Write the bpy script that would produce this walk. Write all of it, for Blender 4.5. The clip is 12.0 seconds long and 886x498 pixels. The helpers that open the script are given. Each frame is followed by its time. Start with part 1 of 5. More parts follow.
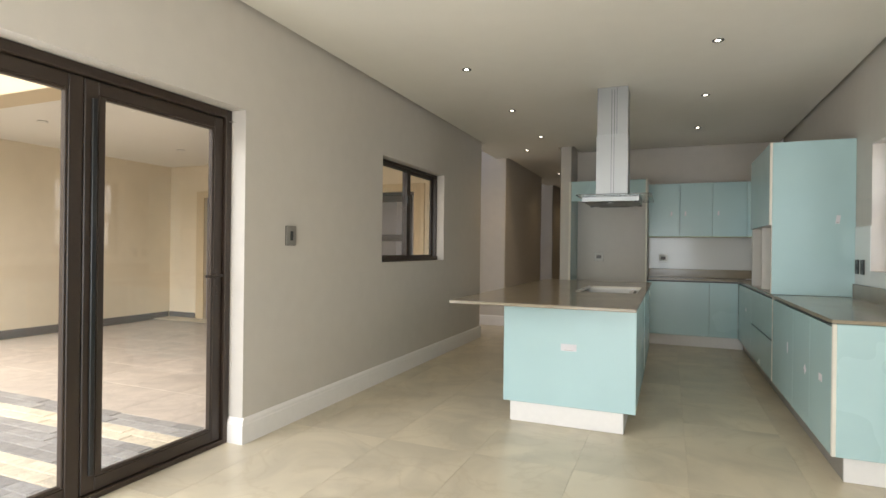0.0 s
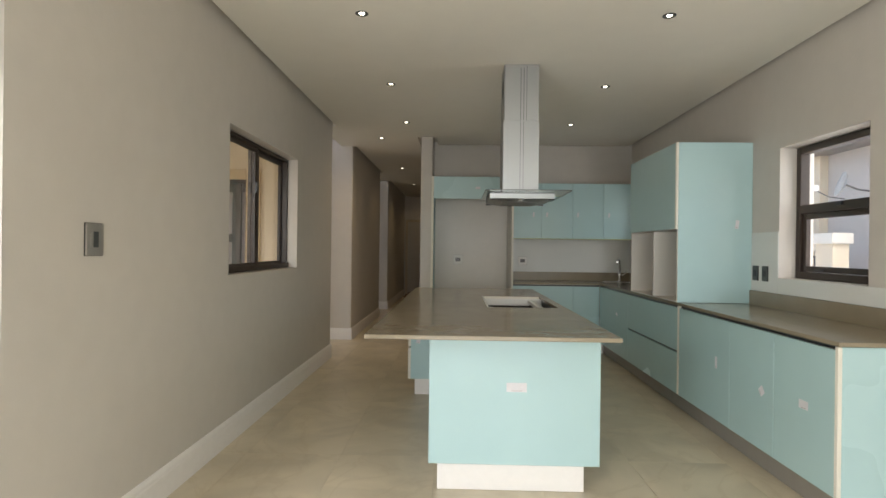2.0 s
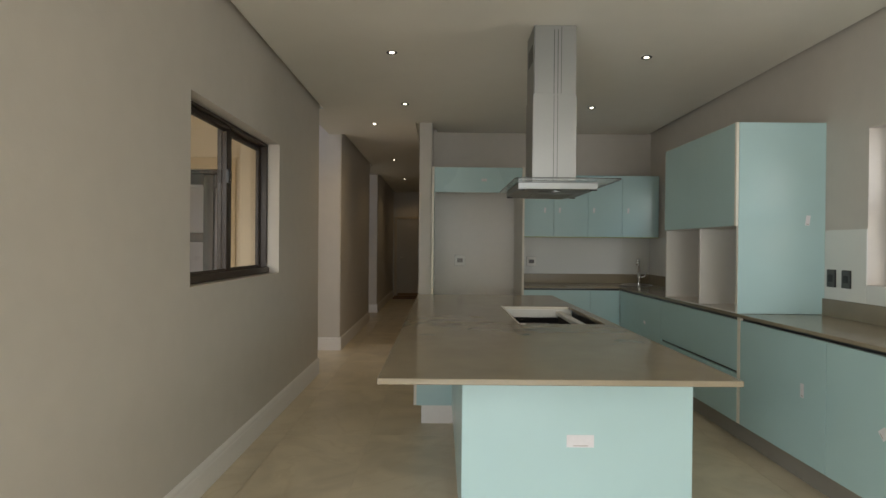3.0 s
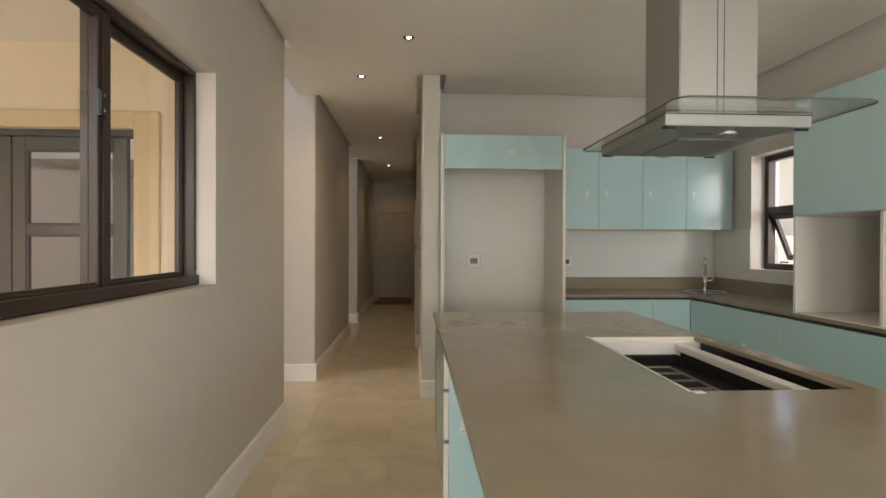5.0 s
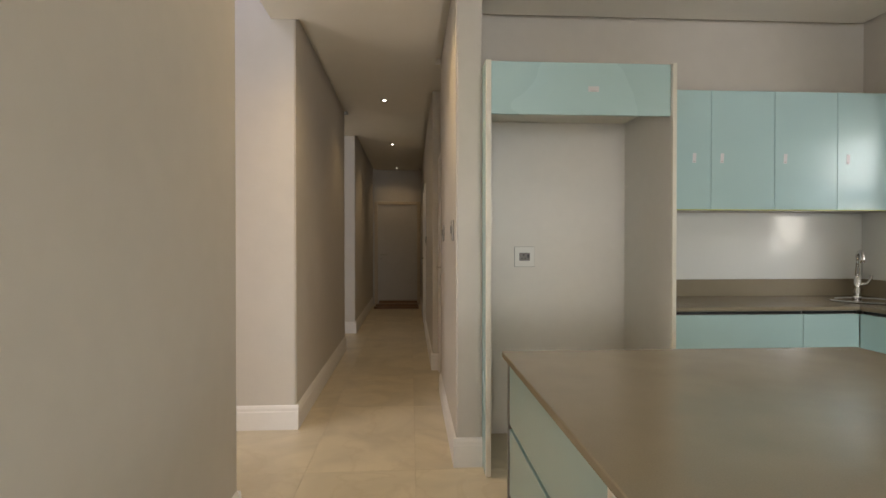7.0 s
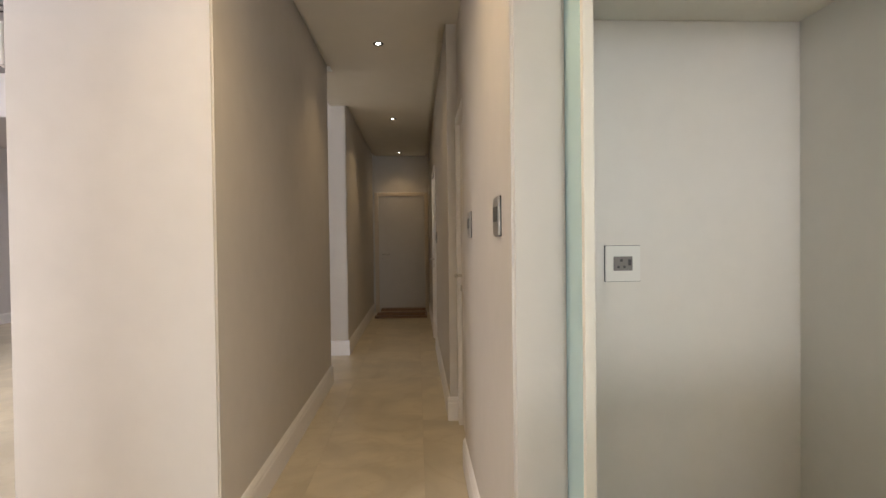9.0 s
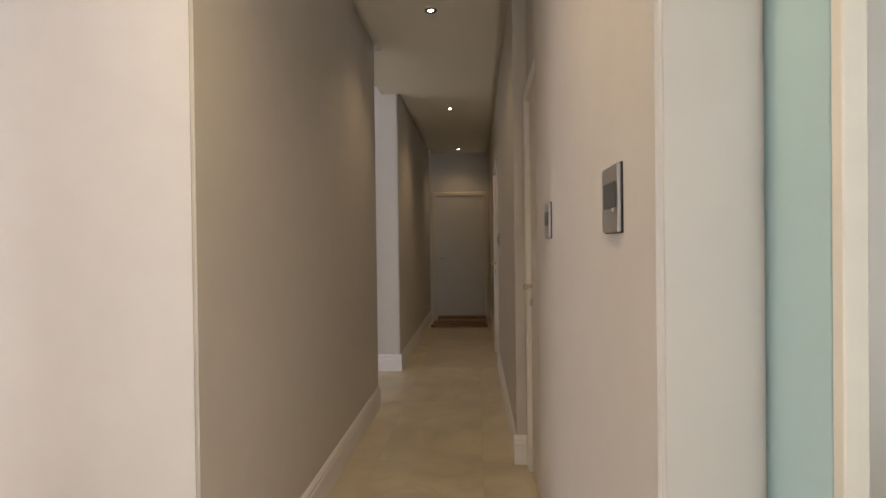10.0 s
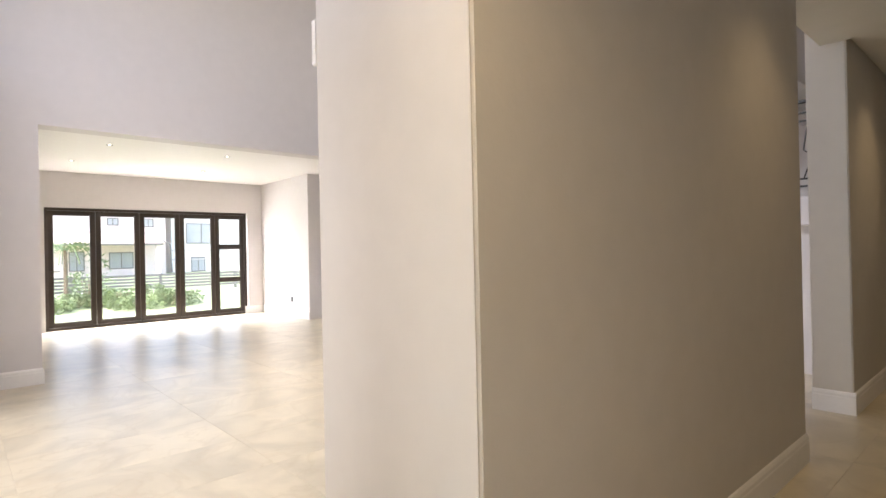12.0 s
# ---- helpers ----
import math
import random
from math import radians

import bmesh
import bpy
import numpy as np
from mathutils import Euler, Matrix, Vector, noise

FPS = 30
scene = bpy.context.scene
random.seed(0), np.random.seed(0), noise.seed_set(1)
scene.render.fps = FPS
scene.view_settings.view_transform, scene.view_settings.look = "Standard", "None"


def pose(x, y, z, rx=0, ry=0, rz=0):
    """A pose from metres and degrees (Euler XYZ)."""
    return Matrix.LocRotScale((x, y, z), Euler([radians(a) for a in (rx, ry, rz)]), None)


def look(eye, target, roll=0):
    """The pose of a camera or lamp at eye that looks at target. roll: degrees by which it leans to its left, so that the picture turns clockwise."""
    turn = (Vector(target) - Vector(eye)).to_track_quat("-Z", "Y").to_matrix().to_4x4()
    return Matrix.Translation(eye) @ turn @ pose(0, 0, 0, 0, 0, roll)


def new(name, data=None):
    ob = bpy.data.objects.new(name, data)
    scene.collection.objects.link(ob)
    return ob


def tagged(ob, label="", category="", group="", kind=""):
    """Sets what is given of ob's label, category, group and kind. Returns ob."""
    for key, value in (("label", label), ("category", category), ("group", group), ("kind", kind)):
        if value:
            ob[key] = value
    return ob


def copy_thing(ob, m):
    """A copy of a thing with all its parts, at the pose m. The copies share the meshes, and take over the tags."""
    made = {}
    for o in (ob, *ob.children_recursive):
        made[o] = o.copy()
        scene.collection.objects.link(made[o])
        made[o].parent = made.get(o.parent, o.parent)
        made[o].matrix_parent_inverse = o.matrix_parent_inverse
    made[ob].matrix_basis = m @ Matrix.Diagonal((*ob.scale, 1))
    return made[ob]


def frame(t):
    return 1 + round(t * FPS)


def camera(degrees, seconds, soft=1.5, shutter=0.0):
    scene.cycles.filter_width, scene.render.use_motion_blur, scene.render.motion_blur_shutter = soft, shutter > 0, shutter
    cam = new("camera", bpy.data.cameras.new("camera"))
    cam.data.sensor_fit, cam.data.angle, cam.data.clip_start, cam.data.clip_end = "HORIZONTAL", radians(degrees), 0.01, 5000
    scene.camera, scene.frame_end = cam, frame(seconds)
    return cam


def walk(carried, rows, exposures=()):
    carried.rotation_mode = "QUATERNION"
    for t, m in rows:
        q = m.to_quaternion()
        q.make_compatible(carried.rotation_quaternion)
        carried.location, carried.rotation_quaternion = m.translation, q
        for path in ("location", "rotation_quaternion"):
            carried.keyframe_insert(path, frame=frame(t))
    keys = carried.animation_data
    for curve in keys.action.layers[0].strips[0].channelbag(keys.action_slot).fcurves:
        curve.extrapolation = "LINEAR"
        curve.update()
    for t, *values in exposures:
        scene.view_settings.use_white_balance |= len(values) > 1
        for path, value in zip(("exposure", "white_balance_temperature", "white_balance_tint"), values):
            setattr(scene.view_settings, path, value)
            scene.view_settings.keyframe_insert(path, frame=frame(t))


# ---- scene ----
cam = camera(78.4, 12.0)
PATH = [
    (0, (0.3, 0.043, 1.259), (-0.467, 1.89, 1.259), 0.7),
    (0.5, (0.024, 0.166, 1.279), (-0.568, 2.077, 1.275), 0.8),
    (1, (-0.242, 0.419, 1.291), (-0.643, 2.378, 1.287), 0.7),
    (1.5, (-0.487, 0.676, 1.316), (-0.735, 2.661, 1.313), 0.7),
    (2, (-0.669, 0.981, 1.319), (-0.726, 2.981, 1.318), 0.7),
    (2.5, (-0.793, 1.385, 1.337), (-0.799, 3.385, 1.334), 0.6),
    (3, (-0.908, 1.764, 1.349), (-0.902, 3.764, 1.338), 0.5),
    (5, (-1.246, 3.406, 1.317), (-1.138, 5.403, 1.304), 0.2),
    (5.5, (-1.312, 3.792, 1.299), (-1.204, 5.789, 1.283), 0.1),
    (6, (-1.387, 4.176, 1.293), (-1.268, 6.173, 1.279), 0.2),
    (6.5, (-1.404, 4.61, 1.274), (-1.28, 6.606, 1.26), 0.1),
    (7, (-1.427, 5.006, 1.259), (-1.307, 7.002, 1.239), 0.0),
    (9, (-1.426, 6.6, 1.264), (-1.33, 8.597, 1.233), -0.7),
    (9.5, (-1.41, 6.969, 1.263), (-1.383, 8.968, 1.245), -0.4),
    (10, (-1.422, 7.277, 1.259), (-1.546, 9.273, 1.243), -0.7),
    (10.5, (-1.419, 7.501, 1.264), (-1.855, 9.453, 1.25), -1.1),
    (11, (-1.359, 7.636, 1.261), (-2.263, 9.42, 1.26), -1.5),
    (11.5, (-1.289, 7.685, 1.273), (-2.516, 9.264, 1.274), -1.2),
    (12, (-1.254, 7.765, 1.275), (-2.735, 9.109, 1.282), -1.2),
]
EXPOSURES = [
    (0, 1.15, 6450, 10), (1, 1.15, 6450, 10), (2, 1.2, 6550, 10), (3, 0.88, 6600, 9), (5, 1.78, 6800, 12), (6, 1.9, 6780, 12),
    (7, 1.96, 6700, 12), (9, 2.52, 6400, 13), (10.5, 2.4, 6280, 14), (11, 2.45, 6280, 13), (12, 2.58, 6280, 12),
]
walk(cam, [(t, look(eye, target, roll)) for t, eye, target, roll in PATH], EXPOSURES)

# ---------------------------------------------------------------- world, sun, large lights
world = bpy.data.worlds.new("overcast_sky")
world.use_nodes = True
scene.world = world
wn = world.node_tree
sky = wn.nodes.new("ShaderNodeTexSky")
sky.sky_type, sky.sun_disc = "NISHITA", False
sky.sun_elevation, sky.sun_rotation = radians(55), radians(166)
sky.dust_density, sky.ozone_density = 3.0, 0.6
wn.nodes["Background"].inputs["Strength"].default_value = 0.15
wn.links.new(sky.outputs[0], wn.nodes["Background"].inputs["Color"])
sun = new("sun", bpy.data.lights.new("sun", "SUN"))
sun.data.energy, sun.data.angle, sun.data.color = 1.0, radians(40), (1.0, 0.95, 0.88)
sun.matrix_world = look((0, 0, 20), (-3.4, 13.6, 0))


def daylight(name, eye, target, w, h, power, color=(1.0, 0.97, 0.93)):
    """An area lamp standing in for the sky's light."""
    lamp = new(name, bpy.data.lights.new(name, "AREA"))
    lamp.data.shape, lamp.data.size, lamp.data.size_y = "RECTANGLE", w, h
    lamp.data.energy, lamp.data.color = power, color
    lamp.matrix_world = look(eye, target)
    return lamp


daylight("daylight_patio_doors", (-2.60, 0.1, 1.1), (0, 0.1, 1.0), 2.0, 2.0, 52, (0.97, 0.985, 1.0))
daylight("daylight_end_window", (-0.2, -2.3, 1.15), (-0.2, 0, 1.1), 2.4, 2.0, 40, (0.89, 0.955, 1.0))
# Sits in the assumed high windows to brighten the hall.
daylight("daylight_hall_windows", (-4.9, 7.25, 4.4), (-4.0, 11.2, 0.3), 2.6, 1.4, 16, (0.93, 0.92, 1.0))
daylight("daylight_hall_doors", (-5.15, 7.53, 1.15), (-5.0, 9.8, 1.1), 3.6, 1.9, 7.5, (0.98, 0.96, 1.0))
# Added lamps in the yard, out of sight, to brighten rooms through the windows.
daylight("daylight_garden_window", (3.6, 3.9, 1.9), (-2.2, 5.4, 1.3), 2.0, 1.8, 20, (1.0, 0.99, 0.96))
daylight("daylight_sink_window", (3.6, 5.8, 2.1), (-2.2, 7.3, 1.3), 1.9, 1.7, 11, (1.0, 0.99, 0.94))
# Unseen fill lamp over the courtyard, added to brighten the patio walls.
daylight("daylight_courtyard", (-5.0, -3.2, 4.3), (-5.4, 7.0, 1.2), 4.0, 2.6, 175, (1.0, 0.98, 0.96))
# Two more added outdoors, hidden beside and above the living room doors.
daylight("daylight_living_doors", (-14.4, 7.5, 1.6), (-9.8, 12.6, 1.0), 1.8, 2.0, 85, (1.0, 0.98, 0.98))
daylight("daylight_living_sky", (-13.75, 10.8, 3.2), (-10.9, 10.8, 0.0), 3.6, 1.2, 230, (1.0, 0.98, 0.98))

# ---------------------------------------------------------------- dimensions
CEIL = 2.77
WL, WR = -2.195, 1.725         # kitchen side walls
YB = 8.62                      # kitchen end wall
YS = -2.0                      # wall behind the start
PL, PR, PR2 = -2.2, -1.17, -1.205   # passage side walls
C1, C2, C3 = 8.735, 11.47, 12.68  # corners of the passage's west piers
YCOL = 8.05
YEND = 16.3
HX, HS, HN = -8.15, 7.45, 16.3      # hall
HTOP = 5.5
LX, LN = -12.9, 12.9               # living room
SKIRT = 0.165


# ---------------------------------------------------------------- mesh helpers
def mesh(name, bm, mats=(), parent=None, smooth=False):
    me = bpy.data.meshes.new(name)
    bm.normal_update()
    bm.to_mesh(me)
    bm.free()
    for m in (mats if isinstance(mats, (list, tuple)) else [mats]):
        me.materials.append(m)
    if smooth:
        for p in me.polygons:
            p.use_smooth = True
    ob = new(name, me)
    if parent:
        ob.parent = parent
    return ob


def part(name, bm, mats, parent, label="", smooth=False):
    ob = mesh(name, bm, mats, parent, smooth)
    if label:
        tagged(ob, label)
    return ob


def thing(name, label, category, group="", at=(0, 0, 0), kind=""):
    ob = new(name)
    ob.empty_display_size = 0.1
    ob.location = at
    return tagged(ob, label, category, group, kind)


def box(x0, x1, y0, y1, z0, z1, bev=0.0, seg=1, bm=None):
    """A box, bevelled by bev, as a new bmesh or added to one."""
    b = bmesh.new()
    bmesh.ops.create_cube(b, size=1)
    for v in b.verts:
        v.co = ((x0 + x1) / 2 + v.co.x * (x1 - x0), (y0 + y1) / 2 + v.co.y * (y1 - y0), (z0 + z1) / 2 + v.co.z * (z1 - z0))
    if bev:
        bmesh.ops.bevel(b, geom=b.edges[:], offset=bev, segments=seg, affect="EDGES", clamp_overlap=True)
    if bm is None:
        return b
    tmp = bpy.data.meshes.new("tmp")
    b.to_mesh(tmp)
    b.free()
    bm.from_mesh(tmp)
    bpy.data.meshes.remove(tmp)
    return bm


def wall_mesh(axis, p0, p1, a0, a1, z0, z1, holes=()):
    """A wall from p0 to p1 across and a0 to a1 along (axis 'x': it faces x), with holes (a0, a1, z0, z1) through it."""
    us = sorted({a0, a1, *[h[0] for h in holes], *[h[1] for h in holes]})
    zs = sorted({z0, z1, *[h[2] for h in holes], *[h[3] for h in holes]})
    us = [u for u in us if a0 <= u <= a1]
    zs = [z for z in zs if z0 <= z <= z1]

    def solid(i, j):
        if not (0 <= i < len(us) - 1 and 0 <= j < len(zs) - 1):
            return False
        u, z = (us[i] + us[i + 1]) / 2, (zs[j] + zs[j + 1]) / 2
        return not any(h[0] < u < h[1] and h[2] < z < h[3] for h in holes)

    bm = bmesh.new()
    seen = {}

    def vert(p, u, z):
        co = (p, u, z) if axis == "x" else (u, p, z)
        if co not in seen:
            seen[co] = bm.verts.new(co)
        return seen[co]

    def quad(*c):
        bm.faces.new([vert(*q) for q in c])

    for i in range(len(us) - 1):
        for j in range(len(zs) - 1):
            if not solid(i, j):
                continue
            u, v, z, w = us[i], us[i + 1], zs[j], zs[j + 1]
            quad((p0, u, z), (p0, u, w), (p0, v, w), (p0, v, z))
            quad((p1, u, z), (p1, v, z), (p1, v, w), (p1, u, w))
            if not solid(i - 1, j):
                quad((p0, u, z), (p1, u, z), (p1, u, w), (p0, u, w))
            if not solid(i + 1, j):
                quad((p0, v, z), (p0, v, w), (p1, v, w), (p1, v, z))
            if not solid(i, j - 1):
                quad((p0, u, z), (p0, v, z), (p1, v, z), (p1, u, z))
            if not solid(i, j + 1):
                quad((p0, u, w), (p1, u, w), (p1, v, w), (p0, v, w))
    bmesh.ops.recalc_face_normals(bm, faces=bm.faces[:])
    return bm


def structure(name, bm, mats, label, category):
    return tagged(mesh(name, bm, mats), label, category, kind="structure")


# ---------------------------------------------------------------- materials
def material(name, color, rough=0.5, metal=0.0, vary=0.06, grain=30.0, stain=0.8, bump=0.0, bump_scale=200.0, coat=0.0, spec=0.5, tint=None):
    """A painted or plain surface: base colour with variation at two scales, uneven gloss and fine relief."""
    m = bpy.data.materials.new(name)
    m.use_nodes = True
    t = m.node_tree
    b = t.nodes["Principled BSDF"]
    b.inputs["Metallic"].default_value = metal
    b.inputs["Coat Weight"].default_value = coat
    b.inputs["Coat Roughness"].default_value = 0.13
    b.inputs["Specular IOR Level"].default_value = spec
    co = t.nodes.new("ShaderNodeTexCoord")
    n1 = t.nodes.new("ShaderNodeTexNoise")
    n1.inputs["Scale"].default_value = grain
    n1.inputs["Detail"].default_value = 4
    n2 = t.nodes.new("ShaderNodeTexNoise")
    n2.inputs["Scale"].default_value = stain
    n2.inputs["Detail"].default_value = 3
    geo = t.nodes.new("ShaderNodeNewGeometry")
    for n in (n1, n2):
        t.links.new(geo.outputs["Position"], n.inputs["Vector"])
    add = t.nodes.new("ShaderNodeMath")
    add.operation = "ADD"
    t.links.new(n1.outputs["Fac"], add.inputs[0])
    t.links.new(n2.outputs["Fac"], add.inputs[1])
    ramp = t.nodes.new("ShaderNodeMapRange")
    ramp.inputs["From Min"].default_value, ramp.inputs["From Max"].default_value = 0.6, 1.4
    t.links.new(add.outputs[0], ramp.inputs["Value"])
    mix = t.nodes.new("ShaderNodeMix")
    mix.data_type = "RGBA"
    c = Vector(color)
    lo = c * (1 - vary)
    hi = Vector(tint) if tint else c * (1 + vary)
    mix.inputs["A"].default_value = (*lo, 1)
    mix.inputs["B"].default_value = (*hi, 1)
    t.links.new(ramp.outputs[0], mix.inputs["Factor"])
    t.links.new(mix.outputs["Result"], b.inputs["Base Color"])
    rr = t.nodes.new("ShaderNodeMapRange")
    rr.inputs["From Min"].default_value, rr.inputs["From Max"].default_value = 0.3, 0.7
    rr.inputs["To Min"].default_value, rr.inputs["To Max"].default_value = rough * 0.85, min(1, rough * 1.15)
    t.links.new(n2.outputs["Fac"], rr.inputs["Value"])
    t.links.new(rr.outputs[0], b.inputs["Roughness"])
    if bump:
        n3 = t.nodes.new("ShaderNodeTexNoise")
        n3.inputs["Scale"].default_value = bump_scale
        n3.inputs["Detail"].default_value = 3
        t.links.new(geo.outputs["Position"], n3.inputs["Vector"])
        bp = t.nodes.new("ShaderNodeBump")
        bp.inputs["Strength"].default_value = bump
        bp.inputs["Distance"].default_value = 0.002
        t.links.new(n3.outputs["Fac"], bp.inputs["Height"])
        t.links.new(bp.outputs[0], b.inputs["Normal"])
    return m


def glass_material(name, color=(1, 1, 1), rough=0.0):
    """Thin clear pane: mostly lets light straight through, with a mirror-like gloss by Fresnel."""
    m = bpy.data.materials.new(name)
    m.use_nodes = True
    t = m.node_tree
    t.nodes.remove(t.nodes["Principled BSDF"])
    out = t.nodes["Material Output"]
    tr = t.nodes.new("ShaderNodeBsdfTransparent")
    tr.inputs["Color"].default_value = (*color, 1)
    gl = t.nodes.new("ShaderNodeBsdfGlossy")
    gl.inputs["Roughness"].default_value = rough
    lw = t.nodes.new("ShaderNodeLayerWeight")
    lw.inputs["Blend"].default_value = 0.5
    pw = t.nodes.new("ShaderNodeMath")
    pw.operation = "POWER"
    pw.inputs[1].default_value = 5.0
    t.links.new(lw.outputs["Facing"], pw.inputs[0])
    fr = t.nodes.new("ShaderNodeMapRange")
    fr.inputs["To Min"].default_value, fr.inputs["To Max"].default_value = 0.035, 0.8
    t.links.new(pw.outputs[0], fr.inputs["Value"])
    mx = t.nodes.new("ShaderNodeMixShader")
    t.links.new(fr.outputs[0], mx.inputs[0])
    t.links.new(tr.outputs[0], mx.inputs[1])
    t.links.new(gl.outputs[0], mx.inputs[2])
    t.links.new(mx.outputs[0], out.inputs["Surface"])
    return m


def glow_material(name, color, strength):
    m = bpy.data.materials.new(name)
    m.use_nodes = True
    b = m.node_tree.nodes["Principled BSDF"]
    b.inputs["Base Color"].default_value = (*color, 1)
    b.inputs["Emission Color"].default_value = (*color, 1)
    b.inputs["Emission Strength"].default_value = strength
    return m


M_WALL = material("greige_wall_paint", (0.60, 0.563, 0.512), 0.55, vary=0.035, grain=9, stain=0.7, bump=0.3, bump_scale=45)
M_PALE = material("pale_hall_paint", (0.675, 0.64, 0.628), 0.55, vary=0.03, grain=9, stain=0.7, bump=0.3, bump_scale=45)
M_WHITE = material("white_trim_paint", (0.84, 0.815, 0.79), 0.42, vary=0.03, grain=25, bump=0.15, bump_scale=60)
M_CEIL = material("ceiling_paint", (0.82, 0.793, 0.72), 0.85, vary=0.02, grain=6, bump=0.15, bump_scale=90)
M_GROUT = material("floor_grout", (0.56, 0.49, 0.37), 0.7)
M_MINT = material("mint_gloss_board", (0.455, 0.642, 0.657), 0.25, vary=0.025, grain=4, stain=0.9, bump=0.015, bump_scale=9, coat=0.08)
M_CREAM = material("cream_board_edge", (0.78, 0.75, 0.66), 0.4, vary=0.03, grain=20)
M_BOARD = material("white_melamine_board", (0.74, 0.71, 0.66), 0.4, vary=0.025, grain=15)
M_TOP = material("taupe_quartz", (0.285, 0.242, 0.172), 0.17, vary=0.09, grain=320, stain=6.0, bump=0.02, bump_scale=300)
M_BRONZE = material("bronze_aluminium", (0.036, 0.024, 0.017), 0.4, vary=0.15, grain=60, spec=0.45)
M_GREYFRAME = material("grey_bronze_frame", (0.16, 0.145, 0.135), 0.35, vary=0.1, grain=40)
M_HALLFRAME = material("brown_grey_door_frame", (0.075, 0.066, 0.062), 0.4, vary=0.1, grain=40)
M_STEEL = material("brushed_steel", (0.39, 0.40, 0.40), 0.42, metal=1.0, vary=0.025, grain=70, bump=0.04, bump_scale=400)
M_DARKSTEEL = material("hood_filter_mesh", (0.30, 0.30, 0.29), 0.42, metal=1.0, vary=0.2, grain=200, bump=0.4, bump_scale=500)
M_CHROME = material("chrome", (0.78, 0.78, 0.78), 0.08, metal=1.0, vary=0.03)
M_BLACK = material("black_plastic", (0.016, 0.016, 0.017), 0.35, vary=0.15, grain=60)
M_CHAR = material("charcoal_socket", (0.07, 0.075, 0.072), 0.4, vary=0.1, grain=60)
M_TRAY = material("black_tray_plastic", (0.014, 0.012, 0.012), 0.75, vary=0.1, grain=60, spec=0.25)
M_RIB = material("grey_tray_rib", (0.22, 0.21, 0.21), 0.5, vary=0.05, grain=60)
M_PLATE = material("satin_nickel_plate", (0.42, 0.40, 0.37), 0.38, metal=0.7, vary=0.06, grain=90)
M_WPLASTIC = material("white_plastic", (0.78, 0.77, 0.73), 0.35, vary=0.02)
M_GREEN = material("green_plastic", (0.06, 0.42, 0.28), 0.4, vary=0.04)
M_PAPER = material("paper_sticker", (0.72, 0.71, 0.74), 0.7, vary=0.06, grain=60)
M_INK = material("printed_ink", (0.42, 0.38, 0.37), 0.7)
M_YELLOW = material("cream_outside_plaster", (0.76, 0.665, 0.50), 0.8, vary=0.05, grain=7, stain=0.6, bump=0.5, bump_scale=40)
M_OCHRE = material("ochre_door_surround", (0.62, 0.50, 0.32), 0.75, vary=0.05, grain=9, bump=0.4, bump_scale=40)
M_GLASS = glass_material("clear_glass")
M_HOODGLASS = glass_material("hood_glass", (0.91, 0.94, 0.925))
M_SPLASH = material("white_back_painted_glass", (0.74, 0.75, 0.72), 0.12, vary=0.015, grain=2)
M_LED = glow_material("downlight_glow", (1.0, 0.90, 0.74), 5.0)
M_STRIP = material("lime_edge_strip", (0.55, 0.58, 0.16), 0.4, vary=0.05)
M_WOOD = material("timber_plank", (0.23, 0.13, 0.075), 0.6, vary=0.3, grain=18, stain=5, bump=0.3, bump_scale=90)
M_WOOD2 = material("pale_timber_plank", (0.40, 0.29, 0.18), 0.6, vary=0.25, grain=18, stain=5, bump=0.3, bump_scale=90)
M_DOOR = material("white_door_paint", (0.72, 0.68, 0.61), 0.4, vary=0.03, grain=14, bump=0.1, bump_scale=30)
M_BEIGE = material("beige_door_paint", (0.60, 0.51, 0.39), 0.45, vary=0.04, grain=14, bump=0.1, bump_scale=30)
M_IRON = material("black_wrought_iron", (0.022, 0.02, 0.019), 0.5, vary=0.2, grain=60)
M_GROUND = material("garden_ground", (0.26, 0.22, 0.16), 0.95, vary=0.25, grain=6, stain=0.3, bump=0.6, bump_scale=20)
M_LAWN = material("lawn", (0.30, 0.35, 0.19), 0.95, vary=0.3, grain=30, stain=0.6, bump=1.0, bump_scale=60)
M_LEAF = material("shrub_leaves", (0.15, 0.20, 0.085), 0.6, vary=0.4, grain=12, stain=2)
M_TRUNK = material("palm_trunk", (0.17, 0.125, 0.085), 0.9, vary=0.3, grain=20, bump=0.8, bump_scale=25)
M_NEIGH = material("neighbour_plaster", (0.82, 0.78, 0.74), 0.85, vary=0.06, grain=5, stain=0.4, bump=0.4, bump_scale=30)
M_NEIGH3 = material("neighbour_grey_paint", (0.60, 0.55, 0.51), 0.85, vary=0.06, grain=5, stain=0.4, bump=0.4, bump_scale=30)
M_NEIGH2 = material("neighbour_pink_plaster", (0.80, 0.685, 0.64), 0.85, vary=0.06, grain=5, stain=0.4, bump=0.4, bump_scale=30)
M_ROOF = material("clay_roof", (0.20, 0.10, 0.07), 0.85, vary=0.25, grain=10, bump=0.8, bump_scale=18)
M_FENCE = material("dark_fence_slat", (0.17, 0.16, 0.15), 0.7, vary=0.2, grain=15)
M_DARKPANE = material("far_window_pane", (0.40, 0.41, 0.42), 0.15, vary=0.1)


